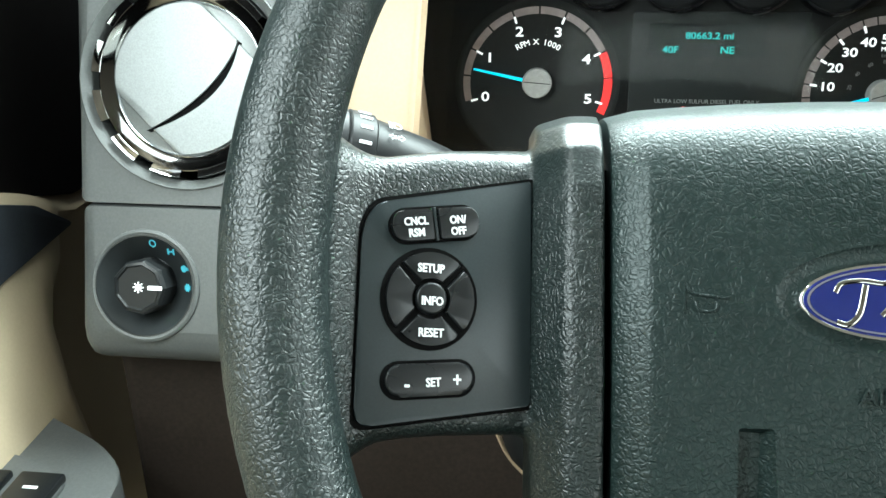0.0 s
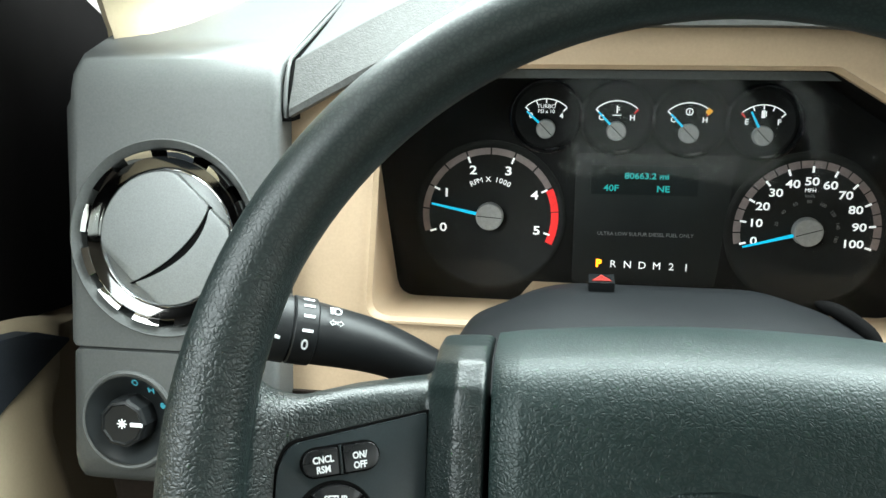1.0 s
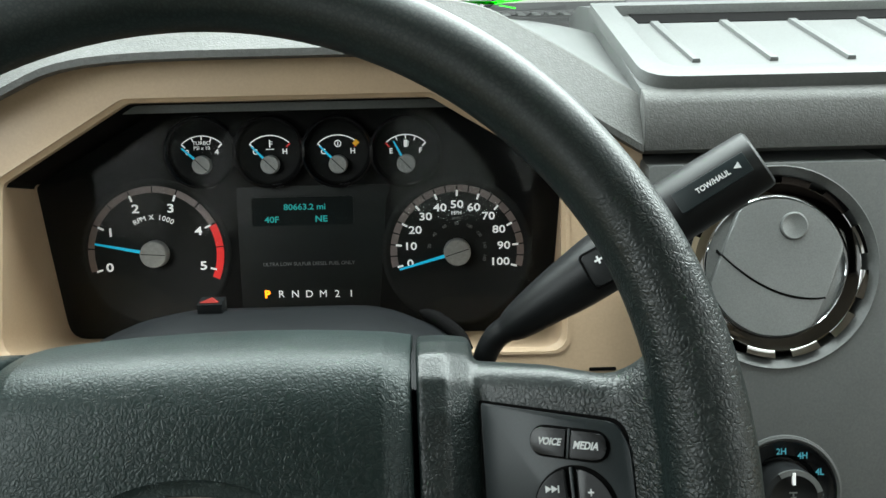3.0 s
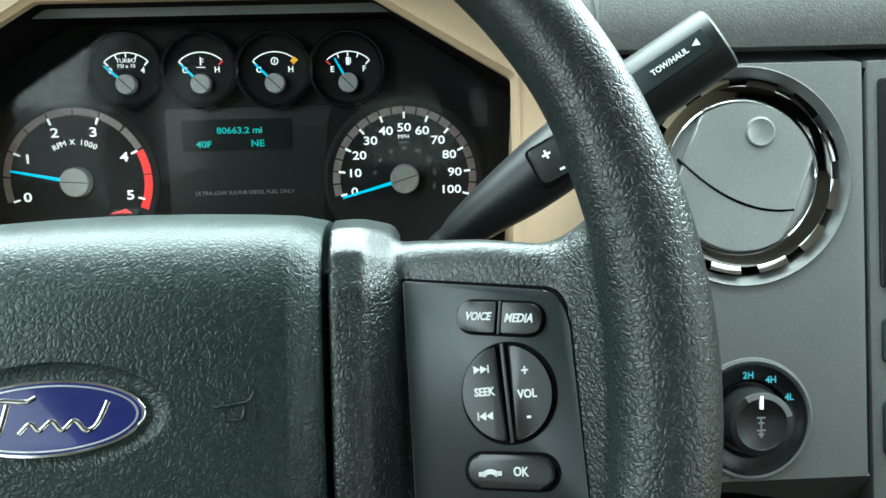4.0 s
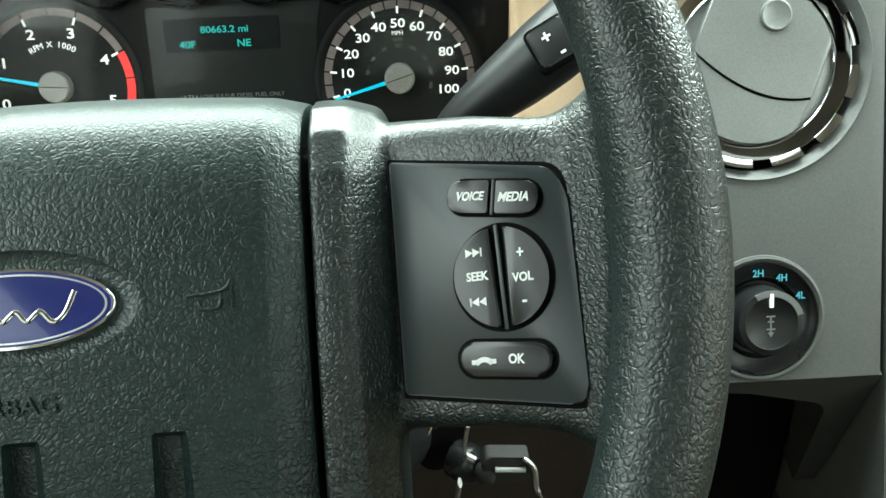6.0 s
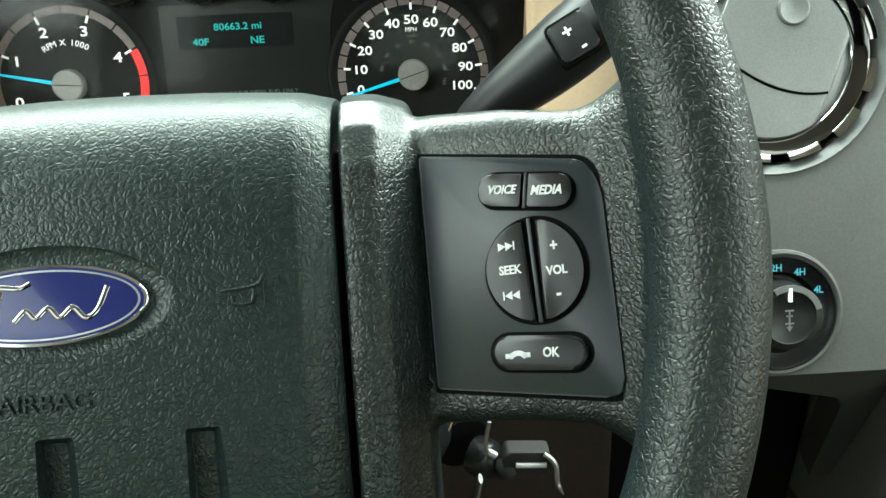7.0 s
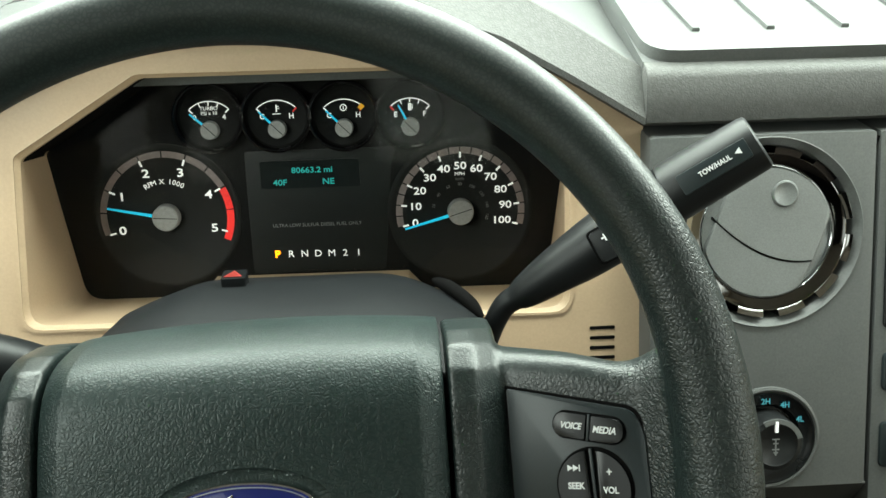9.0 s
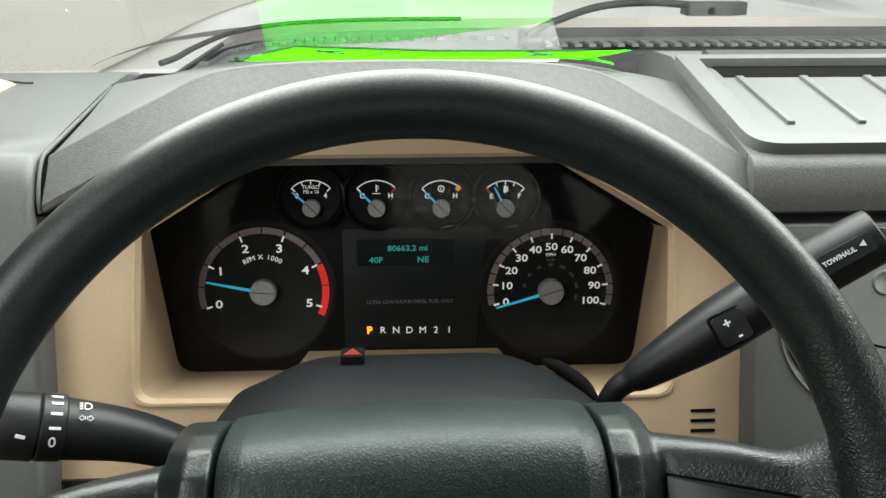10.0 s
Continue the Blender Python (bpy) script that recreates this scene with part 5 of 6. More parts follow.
wpart("shroud", loft(rings), SHROUD, col, "", 50)
wpart("lever_slot", tube(smooth_line([(0.080, 0.412, 1.3395), (0.089, 0.402, 1.3395), (0.099, 0.392, 1.3355), (0.106, 0.384, 1.3290)], 5), [0.0012, 0.0024, 0.0032, 0.0036, 0.0038, 0.0040, 0.0040, 0.0040, 0.0040, 0.0040, 0.0040, 0.0040, 0.0038, 0.0034, 0.0028, 0.0020], 14), GAP, col, "dark slot beside the gear lever")
hz = thing("hazard_switch", Matrix.Translation((-0.0330, 0.400, 1.3475)), "black hazard warning switch with a red triangle on the column", "switch")
part("button", box(-0.0068, 0.0068, -0.0030, 0.0080, -0.008, 0.0062, 0.0008), BUTTON, hz)
bm = ring_prism([(-0.0052, 0.0), (0.0052, 0.0), (0.0, 0.0068)], [(-0.0032, 0.0012), (0.0032, 0.0012), (0.0, 0.0050)], 0.0, 0.0004)
ring_prism([(-0.0022, 0.0018), (0.0022, 0.0018), (0.0, 0.0042)], [(-0.0008, 0.0025), (0.0008, 0.0025), (0.0, 0.0033)], 0.0, 0.0004, bm)
bm.transform(frame_of((0, -0.0016, 0.0064), (1, 0, 0), (0, 1, 0.02)))
part("triangle", bm, DULL_RED, hz, "red warning triangle")

# straps of the column's tilt linkage, below the spoke
wpart("strap", tube(smooth_line([(-0.1175, 0.345, 1.2080), (-0.116, 0.345, 1.203), (-0.112, 0.345, 1.193), (-0.107, 0.345, 1.185), (-0.100, 0.345, 1.177)], 4), 0.0021, 10, flat=0.5), TAN, col, "pale tan strap under the column")
wpart("strap", tube(smooth_line([(-0.1015, 0.343, 1.212), (-0.100, 0.343, 1.203), (-0.098, 0.343, 1.190), (-0.095, 0.343, 1.174), (-0.090, 0.343, 1.156)], 4), 0.0036, 10, flat=0.5), GREY, col, "grey strap under the column")
wpart("strap", tube([(0.1130, 0.338, 1.2150), (0.1090, 0.338, 1.2060), (0.1040, 0.338, 1.1960)], [0.0032, 0.0034, 0.0030], 10, flat=0.5), TAN, col, "tan strap behind the lock")
# ---- ignition key ----
key = thing("ignition_key", Matrix.Translation((0.132, 0.335, 1.197)), "black-headed ignition key in its barrel with a steel ring", "key")


def on_key(name, bm, material, parent, label=""):
    """A part of the key, drawn round the lock's own place."""
    bm.transform(Matrix.Translation((0.0145, 0.0, 0.0055)))
    return wpart(name, bm, material, parent, label)


bm = tube([(0.094, 0.372, 1.190), (0.104, 0.345, 1.188)], [0.0150, 0.0140], 28)
on_key("barrel", bm, GAP, key)
bm = tube(smooth_line([(0.1085, 0.3370, 1.1878), (0.1140, 0.3330, 1.1876), (0.1172, 0.3305, 1.1876), (0.1195, 0.3285, 1.1880)], 4), [0.0094, 0.0096, 0.0097, 0.0098, 0.0098, 0.0097, 0.0095, 0.0092, 0.0086, 0.0078, 0.0066, 0.0054, 0.0045], 24)
on_key("lock_collar", bm, BUTTON, key, "rounded glossy black lock collar")
bm = lathe([(0.0004, -0.0056), (0.0030, -0.0050), (0.0050, -0.0030), (0.0057, 0.0), (0.0050, 0.0030), (0.0030, 0.0050), (0.0004, 0.0056)], 24)
bm.transform(Matrix.Translation((0.1228, 0.3245, 1.1885)))
on_key("key_neck", bm, RUBBER, key, "round black key neck")
bm = prism(rounded([(0.1225, 1.1860), (0.1405, 1.1850), (0.1430, 1.1880), (0.1425, 1.1990), (0.1225, 1.2005), (0.1200, 1.1950)], [0.002, 0.002, 0.001, 0.002, 0.002, 0.002], 4), -0.0045, 0.0045, 0.0016, segs=3)
bm.transform(Matrix.Translation((0, 0.325, 0)) @ Matrix(((1, 0, 0, 0), (0, 0, -1, 0), (0, 1, 0, 0), (0, 0, 0, 1))))
on_key("key_head", bm, RUBBER, key, "black moulded key head")
# the head's edge highlight, laid on as a thin grey bar
on_key("head_highlight", tube([(0.1265, 0.3196, 1.1938), (0.1405, 0.3196, 1.1928)], 0.0013, 8), HUBCAP, key, "highlight on the key head's edge, added as a grey bar")
bm = tube(smooth_line([(0.1142, 0.3160, 1.2220), (0.1130, 0.3160, 1.2150), (0.1122, 0.3160, 1.2090), (0.1132, 0.3160, 1.2055)], 5), 0.0010, 8)
on_key("key_ring", bm, STEEL, key, "bright steel key ring wire")
on_key("ring_joint", tube([(0.1130, 0.3155, 1.2062), (0.1166, 0.3155, 1.2035)], 0.0019, 8), STEEL, key)
bm = tube([(0.1100, 0.3190, 1.1880), (0.1082, 0.3190, 1.1770), (0.1060, 0.3190, 1.1640)], [0.0036, 0.0040, 0.0042], 10, flat=0.3)
on_key("second_key", bm, STEEL, key, "hanging steel key")
bm = tube(smooth_line([(0.1395, 0.320, 1.1990), (0.1428, 0.319, 1.1965), (0.1448, 0.318, 1.1925), (0.1452, 0.317, 1.1855), (0.1462, 0.316, 1.1820), (0.1478, 0.3155, 1.1788)], 5), [0.0010] + [0.0012] * 18 + [0.0013, 0.0011, 0.0009, 0.0008, 0.0007, 0.0006, 0.0005], 10)
on_key("key_clip", bm, STEEL, key, "bent steel clip")

# ---- gear lever on the column ----
lev = thing("gear_lever", Matrix.Translation((0.10, 0.39, 1.32)), "black column gear lever with tow haul button on its end", "gear lever")
axis = smooth_line([(0.1080, 0.392, 1.2980), (0.1134, 0.391, 1.3184), (0.1198, 0.389, 1.3335), (0.1304, 0.387, 1.3425), (0.1472, 0.3845, 1.3566), (0.1662, 0.3825, 1.3715), (0.203, 0.375, 1.4040)], 5)
n = len(axis)
rad = [0.0058 + 0.0014 * min(1.0, i / 15.0) + 0.0088 * min(1.0, max(0.0, (i - 13) / 13.0)) ** 0.75 for i in range(n)]
wpart("lever", tube(axis, rad, 32), STALK, lev)
d = Vector((0.0383, -0.0073, 0.0288)).normalized()
p0 = Vector((0.203, 0.375, 1.4046))
wpart("grip", tube([p0 - d * 0.001, p0, p0 + d * 0.002, p0 + d * 0.0470, p0 + d * 0.0495, p0 + d * 0.0505], [0.0140, 0.0160, 0.0164, 0.0150, 0.0145, 0.0128], 32), STALK, lev, "round black grip")
n_grip = Vector((-0.406, -0.847, 0.336))
n_grip = (n_grip - d * n_grip.dot(d)).normalized()
LEV_M = frame_of(p0 + n_grip * 0.0158, d - n_grip * 0.030, n_grip.cross(d))
grip_plate = prism(rounded([(0.008, -0.0060), (0.0450, -0.0056), (0.0450, 0.0046), (0.008, 0.0050)], 0.001, 2), -0.004, 0.0010, 0.0006)
grip_plate.transform(LEV_M)
wpart("tow_button", grip_plate, PAD, lev)
ob = writing("lettering", "TOW/HAUL", 0.0036, WHITE_FLAT, lev, 0.0272, -0.0004, 0.0014, stretch=0.9, bold=0.00008)
ob.data.transform(lev.matrix_basis.inverted() @ LEV_M)
bm = prism([(0.0380, 0.0000), (0.0411, -0.0017), (0.0411, 0.0017)], 0.0010, 0.0014)
bm.transform(LEV_M)
wpart("arrow_mark", bm, WHITE_FLAT, lev)
for k in range(3):
    c = p0 - d * (0.0070 + 0.0058 * k)
    wpart("collar", tube([c, c + d * 0.0006, c + d * 0.0034, c + d * 0.0040], [0.0150, 0.0168, 0.0168, 0.0150], 32), STALK, lev)
PM_M = frame_of(Vector((0.1702, 0.3656, 1.3845)), (0.032, 0, 0.018), Vector((0, 0.45, 1)))
bm = prism(rounded([(-0.0098, -0.0112), (0.0098, -0.0112), (0.0098, 0.0080), (-0.0098, 0.0080)], 0.003, 4), -0.008, 0.0002, 0.0002)
bm.transform(PM_M)
wpart("rocker_gap", bm, GAP, lev)
bm = prism(rounded([(-0.0086, -0.0100), (0.0086, -0.0100), (0.0086, 0.0068), (-0.0086, 0.0068)], 0.0024, 4), -0.008, 0.0012, 0.0010)
bm.transform(PM_M)
wpart("shift_rocker", bm, STALK, lev, "plus and minus shift rocker")
for w, x, y in (("+", -0.0012, 0.0012), ("-", 0.0020, -0.0068)):
    ob = writing("lettering", w, 0.0078, WHITE_FLAT, lev, x, y, 0.0014, bold=0.00018)
    ob.data.transform(lev.matrix_basis.inverted() @ PM_M)

# ---- turn signal stalk ----
st = thing("turn_signal_stalk", Matrix.Translation((-0.09, 0.38, 1.32)), "black turn signal and wiper stalk with white markings", "stalk")
axis = smooth_line([(-0.091, 0.384, 1.268), (-0.103, 0.374, 1.2955), (-0.122, 0.364, 1.3160), (-0.147, 0.3535, 1.3340), (-0.178, 0.342, 1.3478)], 6)
n = len(axis)
wpart("stalk", tube(axis, [0.0080 + 0.0076 * min(1, (i / (n - 1)) * 1.02) ** 1.2 for i in range(n)], 32), STALK, st)
sd = Vector((-0.032, -0.0125, 0.0115)).normalized()
s0 = Vector((-0.178, 0.342, 1.3478)) - sd * 0.0035
wpart("wiper_ring", tube([s0, s0 + sd * 0.0008, s0 + sd * 0.0112, s0 + sd * 0.012], [0.0158, 0.0166, 0.0168, 0.0160], 36), STALK, st, "turning wiper ring")
wpart("ring_gap", tube([s0 + sd * 0.0116, s0 + sd * 0.0126], [0.0156, 0.0156], 32), GAP, st)
wpart("end_knob", tube([s0 + sd * 0.0124, s0 + sd * 0.0132, s0 + sd * 0.034, s0 + sd * 0.038], [0.0162, 0.0169, 0.0162, 0.0130], 36), STALK, st)
st_out = Vector((0.30, -0.79, 0.53))
st_out = (st_out - sd * st_out.dot(sd)).normalized()
st_up = sd.cross(st_out)
st_up = st_up if st_up.z > 0 else -st_up


def on_stalk(along, angle, radius):
    """The pose on the stalk's skin: x towards the column, y round it, z outwards."""
    a = radians(angle)
    out = st_out * math.cos(a) + st_up * math.sin(a)
    return frame_of(s0 + sd * along + out * radius, -sd, out.cross(-sd))


def stalk_print(name, bm, m):
    bm.transform(m)
    return wpart(name, bm, WHITE_FLAT, st)


for angle in (60, 42, 22, -2):
    stalk_print("tick_mark", box(-0.0026, 0.0026, -0.0007, 0.0007, -0.0002, 0.0003), on_stalk(0.0055, angle, 0.0168))
ob = writing("lettering", "0", 0.0072, WHITE_FLAT, st, 0, 0, 0.0003, turn=90, lean=0.1, bold=0.0001)
ob.data.transform(st.matrix_basis.inverted() @ on_stalk(0.0060, -26, 0.0168) @ Matrix.Rotation(radians(-75), 4, "Z"))
stalk_print("tick_mark", box(-0.0008, 0.0008, -0.0022, 0.0022, -0.0002, 0.0003), on_stalk(0.0200, -18, 0.0168) @ Matrix.Rotation(radians(80), 4, "Z"))
sym = arc_band(0.0022, 0.0028, -110, 110, 0.0, 0.0004, 12, cx=0.0004)
box(-0.0014, -0.0008, -0.0026, 0.0026, 0.0, 0.0004, bm=sym)
for k in range(4):
    box(-0.0042, -0.0022, -0.0026 + 0.0016 * k, -0.0021 + 0.0016 * k, 0.0, 0.0004, bm=sym)
stalk_print("lamp_symbol", sym, on_stalk(-0.0080, 42, 0.0160) @ Matrix.Diagonal((0.8, 0.8, 1, 1)))
sym = bmesh.new()
for sg in (-1, 1):
    tube([(sg * 0.0006, 0.0008, 0.0002), (sg * 0.0022, 0.0008, 0.0002), (sg * 0.0022, 0.0018, 0.0002), (sg * 0.0042, 0.0, 0.0002), (sg * 0.0022, -0.0018, 0.0002), (sg * 0.0022, -0.0008, 0.0002), (sg * 0.0006, -0.0008, 0.0002), (sg * 0.0006, 0.0008, 0.0002)], 0.00028, 5, sym)
stalk_print("arrow_symbol", sym, on_stalk(-0.0080, 18, 0.0160) @ Matrix.Diagonal((0.8, 0.8, 1, 1)))

# ---- fluorescent green notice on the dash top ----
sheet = thing("paper_notice", Matrix.Translation((0.0, 0.6, 1.50)), "fluorescent green paper notice lying curled on the dash top", "paper notice")


def far_edge(x):
    """How far the sheet reaches at x, and how high its far edge curls."""
    f = (x + 0.1145) / 0.0365
    if f < 1:
        return 0.578 + 0.022 * f, 1.4942 + 0.0056 * f
    g = min(1.0, (x + 0.078) / 0.10)
    return 0.600 + 0.005 * g, 1.4998 - 0.0048 * g - 0.004 * max(0.0, x - 0.022)


def sheet_z(x, y):
    y1, z1 = far_edge(x)
    s = (y - 0.528) / (y1 - 0.528)
    return 1.5003 + (z1 - 1.5003) * s - 0.0012 * math.sin(math.pi * max(0.0, min(1.0, s)))


bm = bmesh.new()
NX, NY = 34, 10
grid = []
for i in range(NX + 1):
    x = -0.1145 + 0.2485 * i / NX
    y1 = far_edge(x)[0]
    near = 0.528 + 0.020 * max(0.0, x - 0.05) / 0.08
    grid.append([(x, near + (y1 - near) * j / NY, sheet_z(x, near + (y1 - near) * j / NY)) for j in range(NY + 1)])
top_ = [[bm.verts.new(p) for p in row] for row in grid]
bot_ = [[bm.verts.new((p[0], p[1], p[2] - 0.0003)) for p in row] for row in grid]
for i in range(NX):
    for j in range(NY):
        bm.faces.new((top_[i][j], top_[i + 1][j], top_[i + 1][j + 1], top_[i][j + 1]))
        bm.faces.new((bot_[i][j], bot_[i][j + 1], bot_[i + 1][j + 1], bot_[i + 1][j]))
wpart("sheet", bm, GREEN, sheet, "", 60)
bm = loft([[(0.126, 0.566, 1.4950), (0.126, 0.604, 1.4946)], [(0.150, 0.578, 1.4962), (0.150, 0.596, 1.4964)], [(0.1665, 0.5840, 1.4984), (0.1668, 0.5850, 1.4984)]], caps=False, closed=False)
wpart("torn_corner", bm, GREEN, sheet)
bm = loft([[(0.110, 0.540, 1.4990), (0.110, 0.572, 1.4962)], [(0.132, 0.548, 1.4962), (0.134, 0.566, 1.4952)], [(0.146, 0.552, 1.4930), (0.147, 0.560, 1.4930)]], caps=False, closed=False)
wpart("torn_corner", bm, GREEN, sheet)
line_ = [(p[0], p[1] - 0.0045, sheet_z(p[0], p[1] - 0.0045) + 0.0011) for p in [row[-1] for row in grid][2:]]
wpart("border_line", tube(line_, 0.0009, 6), INK, sheet, "thin black printed border")
line_ = [(-0.1085, y, sheet_z(-0.1085, y) + 0.0010) for y in (0.530, 0.545, 0.560, 0.5765)]
wpart("border_line", tube(line_, 0.0018, 6), INK, sheet, "thin black printed border")
rs = random.Random(9)
for x0, many in ((-0.05, 2), (-0.01, 1), (0.105, 5)):
    for k in range(many):
        x, y = x0 + rs.uniform(-0.012, 0.012), rs.uniform(0.575, 0.592)
        q = [(x + rs.uniform(-0.012, 0.012), y + rs.uniform(-0.010, 0.010)) for _ in range(3)]
        wpart("pen_stroke", tube([(a, b, sheet_z(a, b) + 0.0005) for a, b in q], 0.0006, 5), INK, sheet)
bm = loft([[(x, y1 + (0.678 - 0.010 * max(0.0, x) / 0.13 - y1) * k / 6, z1 - 0.0012 - (z1 - 1.4812) * k / 6) for k in range(7)] for x, (y1, z1) in [(-0.112 + 0.238 * i / 20, far_edge(-0.112 + 0.238 * i / 20)) for i in range(21)]], caps=False, closed=False)
wpart("folded_flap", bm, GREEN, sheet, "far part of the sheet sagging behind the curled edge", 60)
# added out of sight so the windscreen mirrors it as a white band
bm = prism([(-0.100, 0.676), (0.128, 0.668), (0.140, 0.700), (-0.085, 0.700)], 1.4775, 1.4779)
solid("white_band_sheet", bm, PAPER, "unseen white sheet added to reflect as a white band in the windscreen", "paper")

# ---- the driver's door ----
door = thing("driver_door", Matrix.Translation((-0.44, 0.0, 0.75)), "tan and black driver's door trim beside the dashboard", "door")
rings = []
for y, low_out, high_out in ((-0.75, 0, 0), (-0.2, 0, 0), (0.2, 0, 0), (0.34, 0, 0), (0.39, 0, 0), (0.415, 0.004, 0), (0.432, 0.014, 0), (0.448, 0.036, 0.001), (0.462, 0.060, 0.004), (0.476, 0.075, 0.012), (0.490, 0.078, 0.030), (0.52, 0.080, 0.050), (0.70, 0.080, 0.050)):
    top = 1.378 - 0.36 * max(0.0, min(0.34, y - 0.185))
    mid_out = 0.55 * low_out + 0.45 * high_out
    rings.append([(-0.50, y, 0.78), (-0.372 - low_out, y, 0.78), (-0.370 - low_out, y, 1.02), (-0.375 - low_out, y, 1.10), (-0.384 - low_out, y, 1.155), (-0.393 - mid_out, y, 1.200), (-0.402 - high_out, y, 1.232), (-0.410 - high_out * 0.3, y, top - 0.014), (-0.424 - high_out * 0.2, y, top), (-0.50, y, top)])
wpart("door_panel", loft(rings), TAN_TRIM, door, "", 60)
bm = along_x([(0.20, 1.368), (0.40, 1.296), (0.445, 1.281), (0.475, 1.270), (0.52, 1.255), (0.66, 1.245), (0.66, 1.44), (0.58, 1.50), (0.40, 1.66), (0.20, 1.74)], -0.470, -0.423, 0.004)
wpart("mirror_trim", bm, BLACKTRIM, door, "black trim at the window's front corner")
bm = box(-0.50, -0.46, -0.75, 0.20, 1.36, 1.43, 0.004)
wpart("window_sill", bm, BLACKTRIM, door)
bm = along_x(rounded([(0.4775, 1.2515), (0.442, 1.277), (0.412, 1.2885), (0.25, 1.335), (0.15, 1.21), (0.33, 1.236), (0.400, 1.2465)], 0.004, 3), -0.43, -0.4015, 0.002)
wpart("insert", bm, SLATE, door, "slate blue padded insert")
arm_top = rounded([(-0.405, -0.30), (-0.312, -0.30), (-0.313, 0.30), (-0.320, 0.348), (-0.345, 0.370), (-0.380, 0.388), (-0.405, 0.400)], [0.004, 0.01, 0.02, 0.012, 0.012, 0.01, 0.004], 4)
bm = prism(arm_top, 1.085, 1.160, 0.024, segs=7)
wpart("armrest", bm, GREY, door, "grey plastic armrest with window switches")
bm = prism(rounded([(-0.404, 0.10), (-0.345, 0.10), (-0.345, 0.335), (-0.368, 0.348), (-0.404, 0.358)], 0.006, 3), 1.158, 1.1625, 0.001)
wpart("switch_plate", bm, GREY, door)
for ix in (-0.388, -0.358):
    for iy in (0.318, 0.270):
        wpart("window_switch", box(ix - 0.0125, ix + 0.0125, iy - 0.020, iy + 0.018, 1.161, 1.1665, 0.002), BUTTON, door)
        wpart("switch_mark", box(ix - 0.004, ix + 0.004, iy + 0.004, iy + 0.006, 1.1665, 1.1668), WHITE_FLAT, door)

# ---- outside: cowl, wiper, bonnet and the yard ----
cowl = thing("cowl", Matrix.Translation((0.36, 0.78, 1.40)), "black plastic cowl grille below the windscreen", "cowl")
wpart("cowl_panel", prism([(-0.205, 0.735), (0.925, 0.735), (0.925, 1.0), (0.86, 1.09), (0.65, 1.15), (0.36, 1.17), (0.07, 1.15), (-0.14, 1.09), (-0.205, 1.0)], 1.38, 1.452), COWL_GREY, cowl, "weathered grey cowl panel")
wpart("cowl_lip", along_x([(0.728, 1.445), (0.732, 1.4705), (0.742, 1.4730), (0.758, 1.462), (0.78, 1.452), (0.78, 1.44)], -0.10, 1.02, 0.001), RUBBER, cowl)
strip = smooth_line([(-0.203, 0.695, 1.474), (-0.196, 0.72, 1.475), (-0.195, 0.78, 1.475), (-0.187, 0.87, 1.475), (-0.172, 0.93, 1.475), (-0.135, 1.00, 1.474), (-0.05, 1.06, 1.472), (0.08, 1.09, 1.470)], 5)
wpart("weatherstrip", tube(strip, 0.0028, 8), RUBBER, cowl, "black rubber strip along the bonnet's edge")
SLATS = smooth_line([(-0.195, 0.83, 1.452), (-0.185, 0.93, 1.452), (-0.12, 1.005, 1.452), (0.07, 1.03, 1.452), (0.36, 1.035, 1.452), (0.65, 1.03, 1.452), (0.84, 1.005, 1.452)], 12)
for p in SLATS[::1]:
    wpart("grille_slat", box(p.x - 0.0045, p.x + 0.0045, p.y - 0.016, p.y + 0.016, 1.450, 1.4565, 0.0006), GREY, cowl)
wpart("grille_bar", box(0.13, 0.94, 0.828, 0.882, 1.440, 1.4665, 0.002), GAP, cowl)
for k in range(50):
    x = 0.150 + 0.0150 * k
    wpart("grille_tooth", box(x, x + 0.0075, 0.840, 0.872, 1.460, 1.4695, 0.0006), GREY, cowl)
rise_ = bmesh.new()
loft([[(x, y0, 1.450), (x, y0 + 0.005, 1.470), (x, y0 + 0.05, 1.4755), (x, y0 + 0.09, 1.468), (x, y0 + 0.09, 1.45)] for x, y0 in ((0.14, 0.885), (0.30, 0.890), (0.60, 0.890), (0.90, 0.875))], rise_)
wpart("cowl_cover", rise_, COWL, cowl)
wip = thing("wiper", Matrix.Translation((0.35, 0.93, 1.47)), "black windscreen wiper arm resting on the cowl", "wiper")
wpart("arm", tube(smooth_line([(0.140, 0.905, 1.470), (0.168, 0.92, 1.482), (0.222, 0.93, 1.4985), (0.28, 0.935, 1.5030), (0.335, 0.94, 1.4995)], 5), 0.0042, 10), RUBBER, wip)
wpart("blade", tube([(0.12, 0.765, 1.469), (0.5, 0.762, 1.468), (0.95, 0.758, 1.466)], 0.0050, 8), RUBBER, wip)
wpart("pivot", prism(rounded([(0.325, 0.925), (0.375, 0.925), (0.398, 0.935), (0.398, 0.955), (0.325, 0.955)], 0.004, 3), 1.4890, 1.5030, 0.003), COWL, wip)
wpart("bolt", tube([(0.352, 0.926, 1.494), (0.352, 0.9235, 1.4945)], 0.0042, 10), GAP, wip)

hood = thing("bonnet", Matrix.Translation((0.36, 1.5, 1.3)), "dark brown glossy painted truck bonnet ahead of the windscreen", "bonnet")


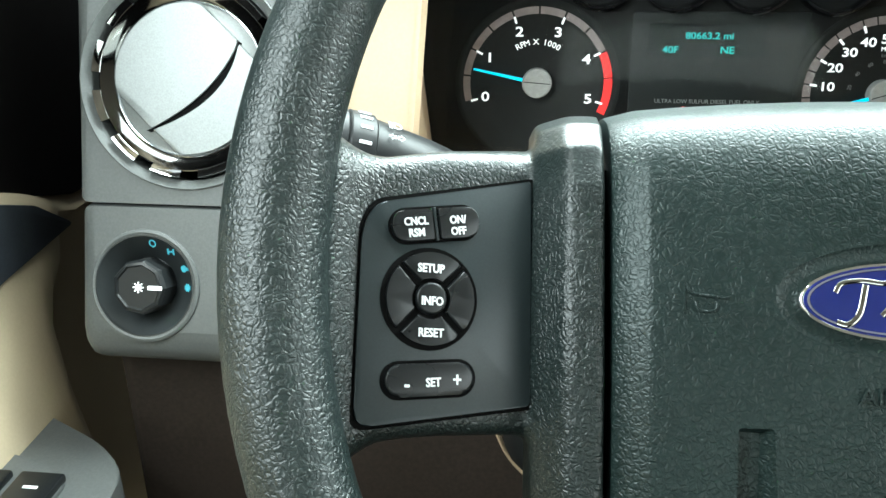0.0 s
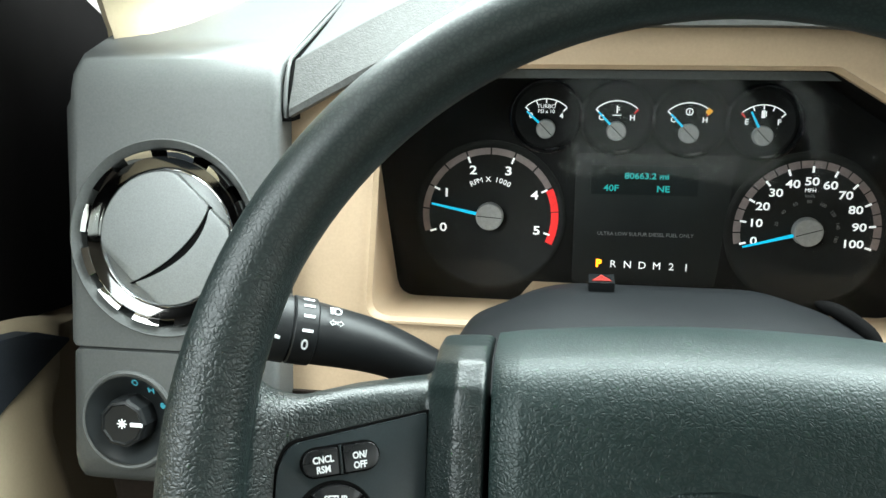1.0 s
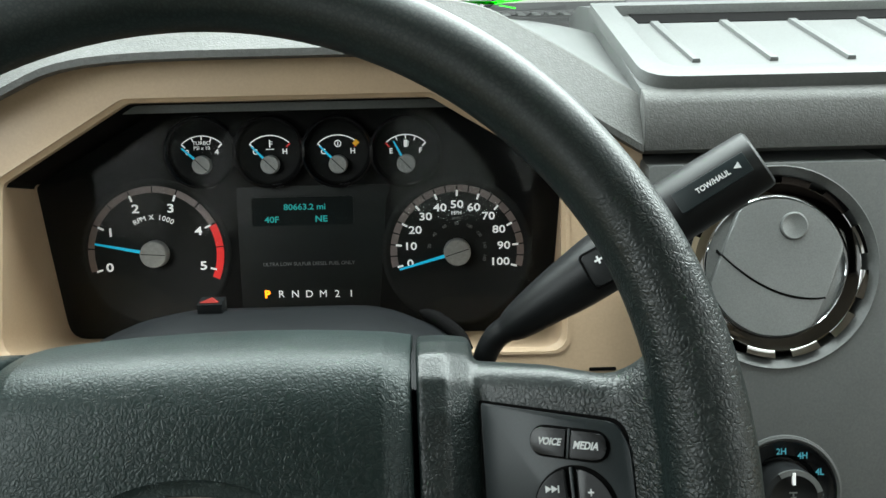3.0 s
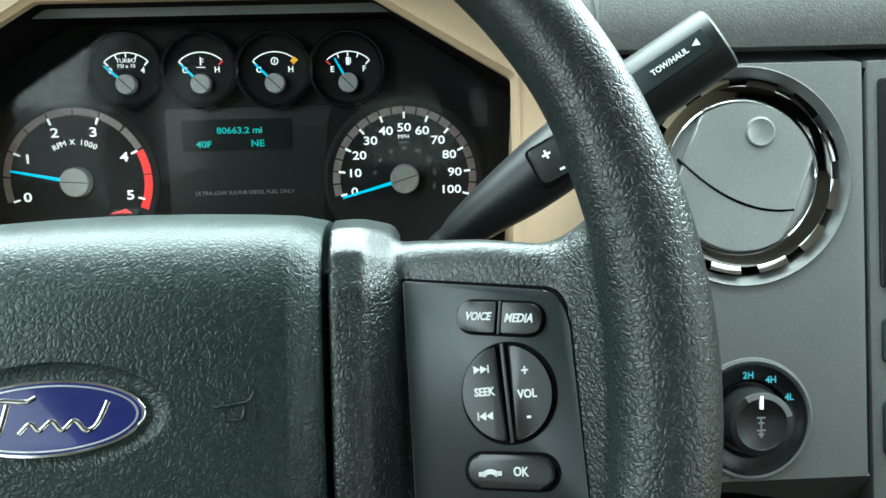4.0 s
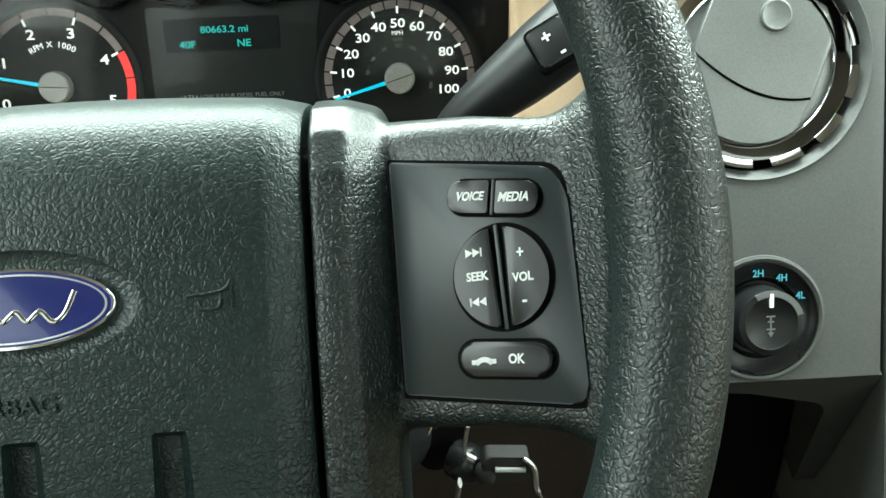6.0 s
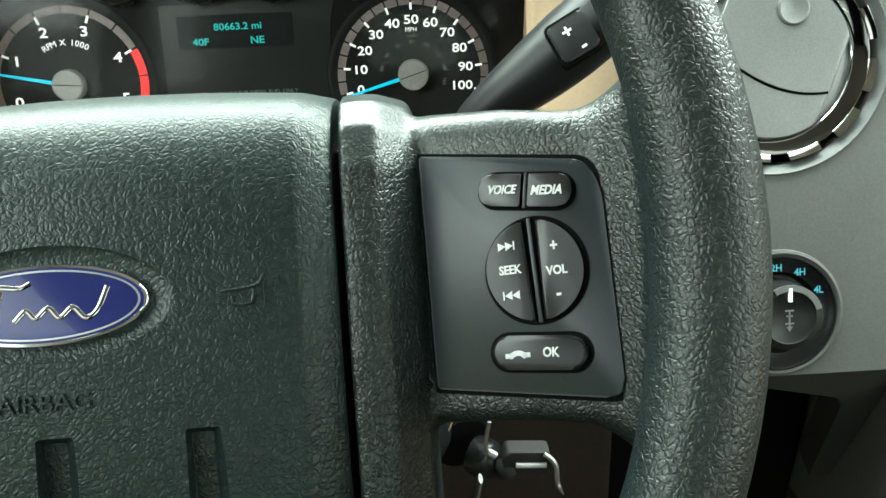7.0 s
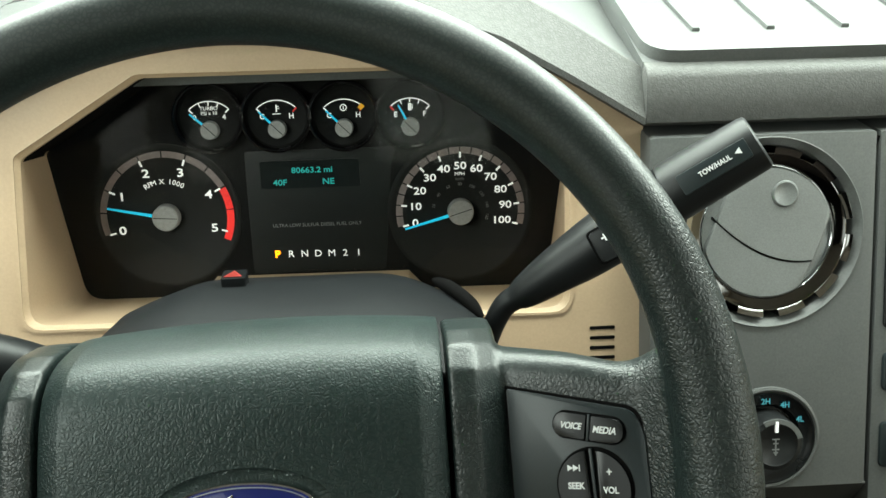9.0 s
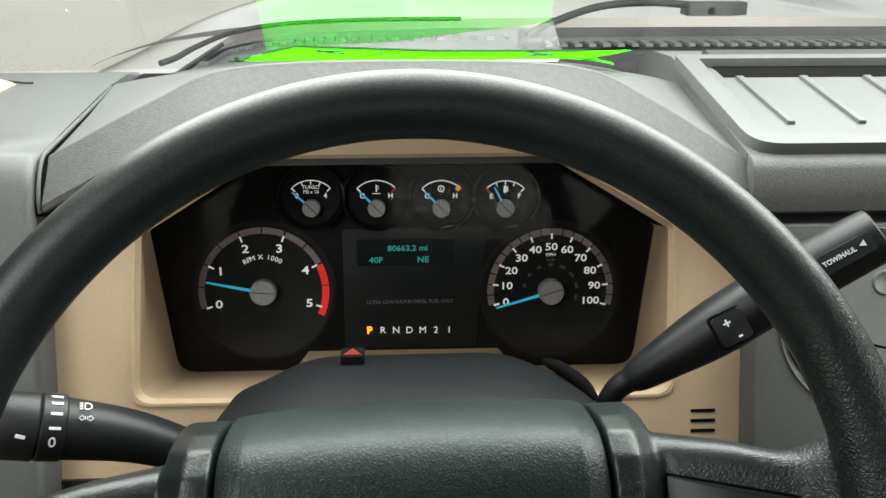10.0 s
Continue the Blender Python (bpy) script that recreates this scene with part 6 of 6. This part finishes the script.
def hood_z(x, f):
    g = abs(x - 0.36) / 0.75
    ridge = max(0.0, min(1.0, (g - 0.42) / 0.05)) * min(1.0, f / 0.3)
    return 1.4620 - 0.014 * f ** 2 - 0.045 * g ** 8 + 0.017 * ridge * ridge * (3 - 2 * ridge) * max(0.0, min(1.0, (0.95 - g) / 0.22))


rings = []
for k in range(15):
    f = k / 14
    ring = []
    for j in range(61):
        g = j / 30 - 1
        x = 0.36 + 0.75 * g
        rear = 1.185 - 0.13 * abs(g) ** 2.5
        ring.append((x, rear + (2.15 - rear) * f, hood_z(x, f)))
    rings.append(ring + [(1.11, ring[-1][1], 1.25), (-0.39, ring[0][1], 1.25)])
wpart("bonnet_skin", loft(rings), PAINT, hood)
for side in (-1, 1):
    rings = []
    for k in range(7):
        y = 0.66 + 0.385 * k / 6
        ring = [(0.36 + side * u, y, hood_z(0.36 + side * u, 0.0) - 0.0005) for u in (0.568, 0.60, 0.64, 0.68, 0.72, 0.75)]
        rings.append(ring + [(0.36 + side * 0.75, y, 1.25), (0.36 + side * 0.568, y, 1.25)])
    wpart("bonnet_flank", loft(rings), PAINT, hood)
    rings = []
    for k in range(13):
        f = k / 12
        y = 0.70 + 1.45 * f
        x0 = 0.36 + side * 0.76
        top = 1.285 - 0.03 * f - 0.05 * f ** 3
        rings.append([(x0, y, top - 0.3), (x0, y, top), (x0 + side * 0.05, y, top + 0.004), (x0 + side * 0.16, y, top - 0.02), (x0 + side * 0.21, y, top - 0.08), (x0 + side * 0.22, y, top - 0.3)])
    wpart("wing", loft(rings), PAINT, hood)
wpart("grille_nose", box(-0.36, 1.08, 2.14, 2.24, 0.7, 1.36, 0.03), PAINT, hood)

bin_ = thing("storage_drum", Matrix.Translation((-7.75, 13.9, 0)), "navy blue plastic drum standing in the yard", "drum")
part("body", lathe([(0.34, 0.0), (0.36, 0.04), (0.46, 1.2), (0.50, 1.9), (0.47, 1.96), (0.001, 1.98)], 32), NAVY, bin_)
part("band", lathe([(0.40, 0.70), (0.43, 0.71), (0.432, 0.77), (0.41, 0.78)], 32), NAVY, bin_)
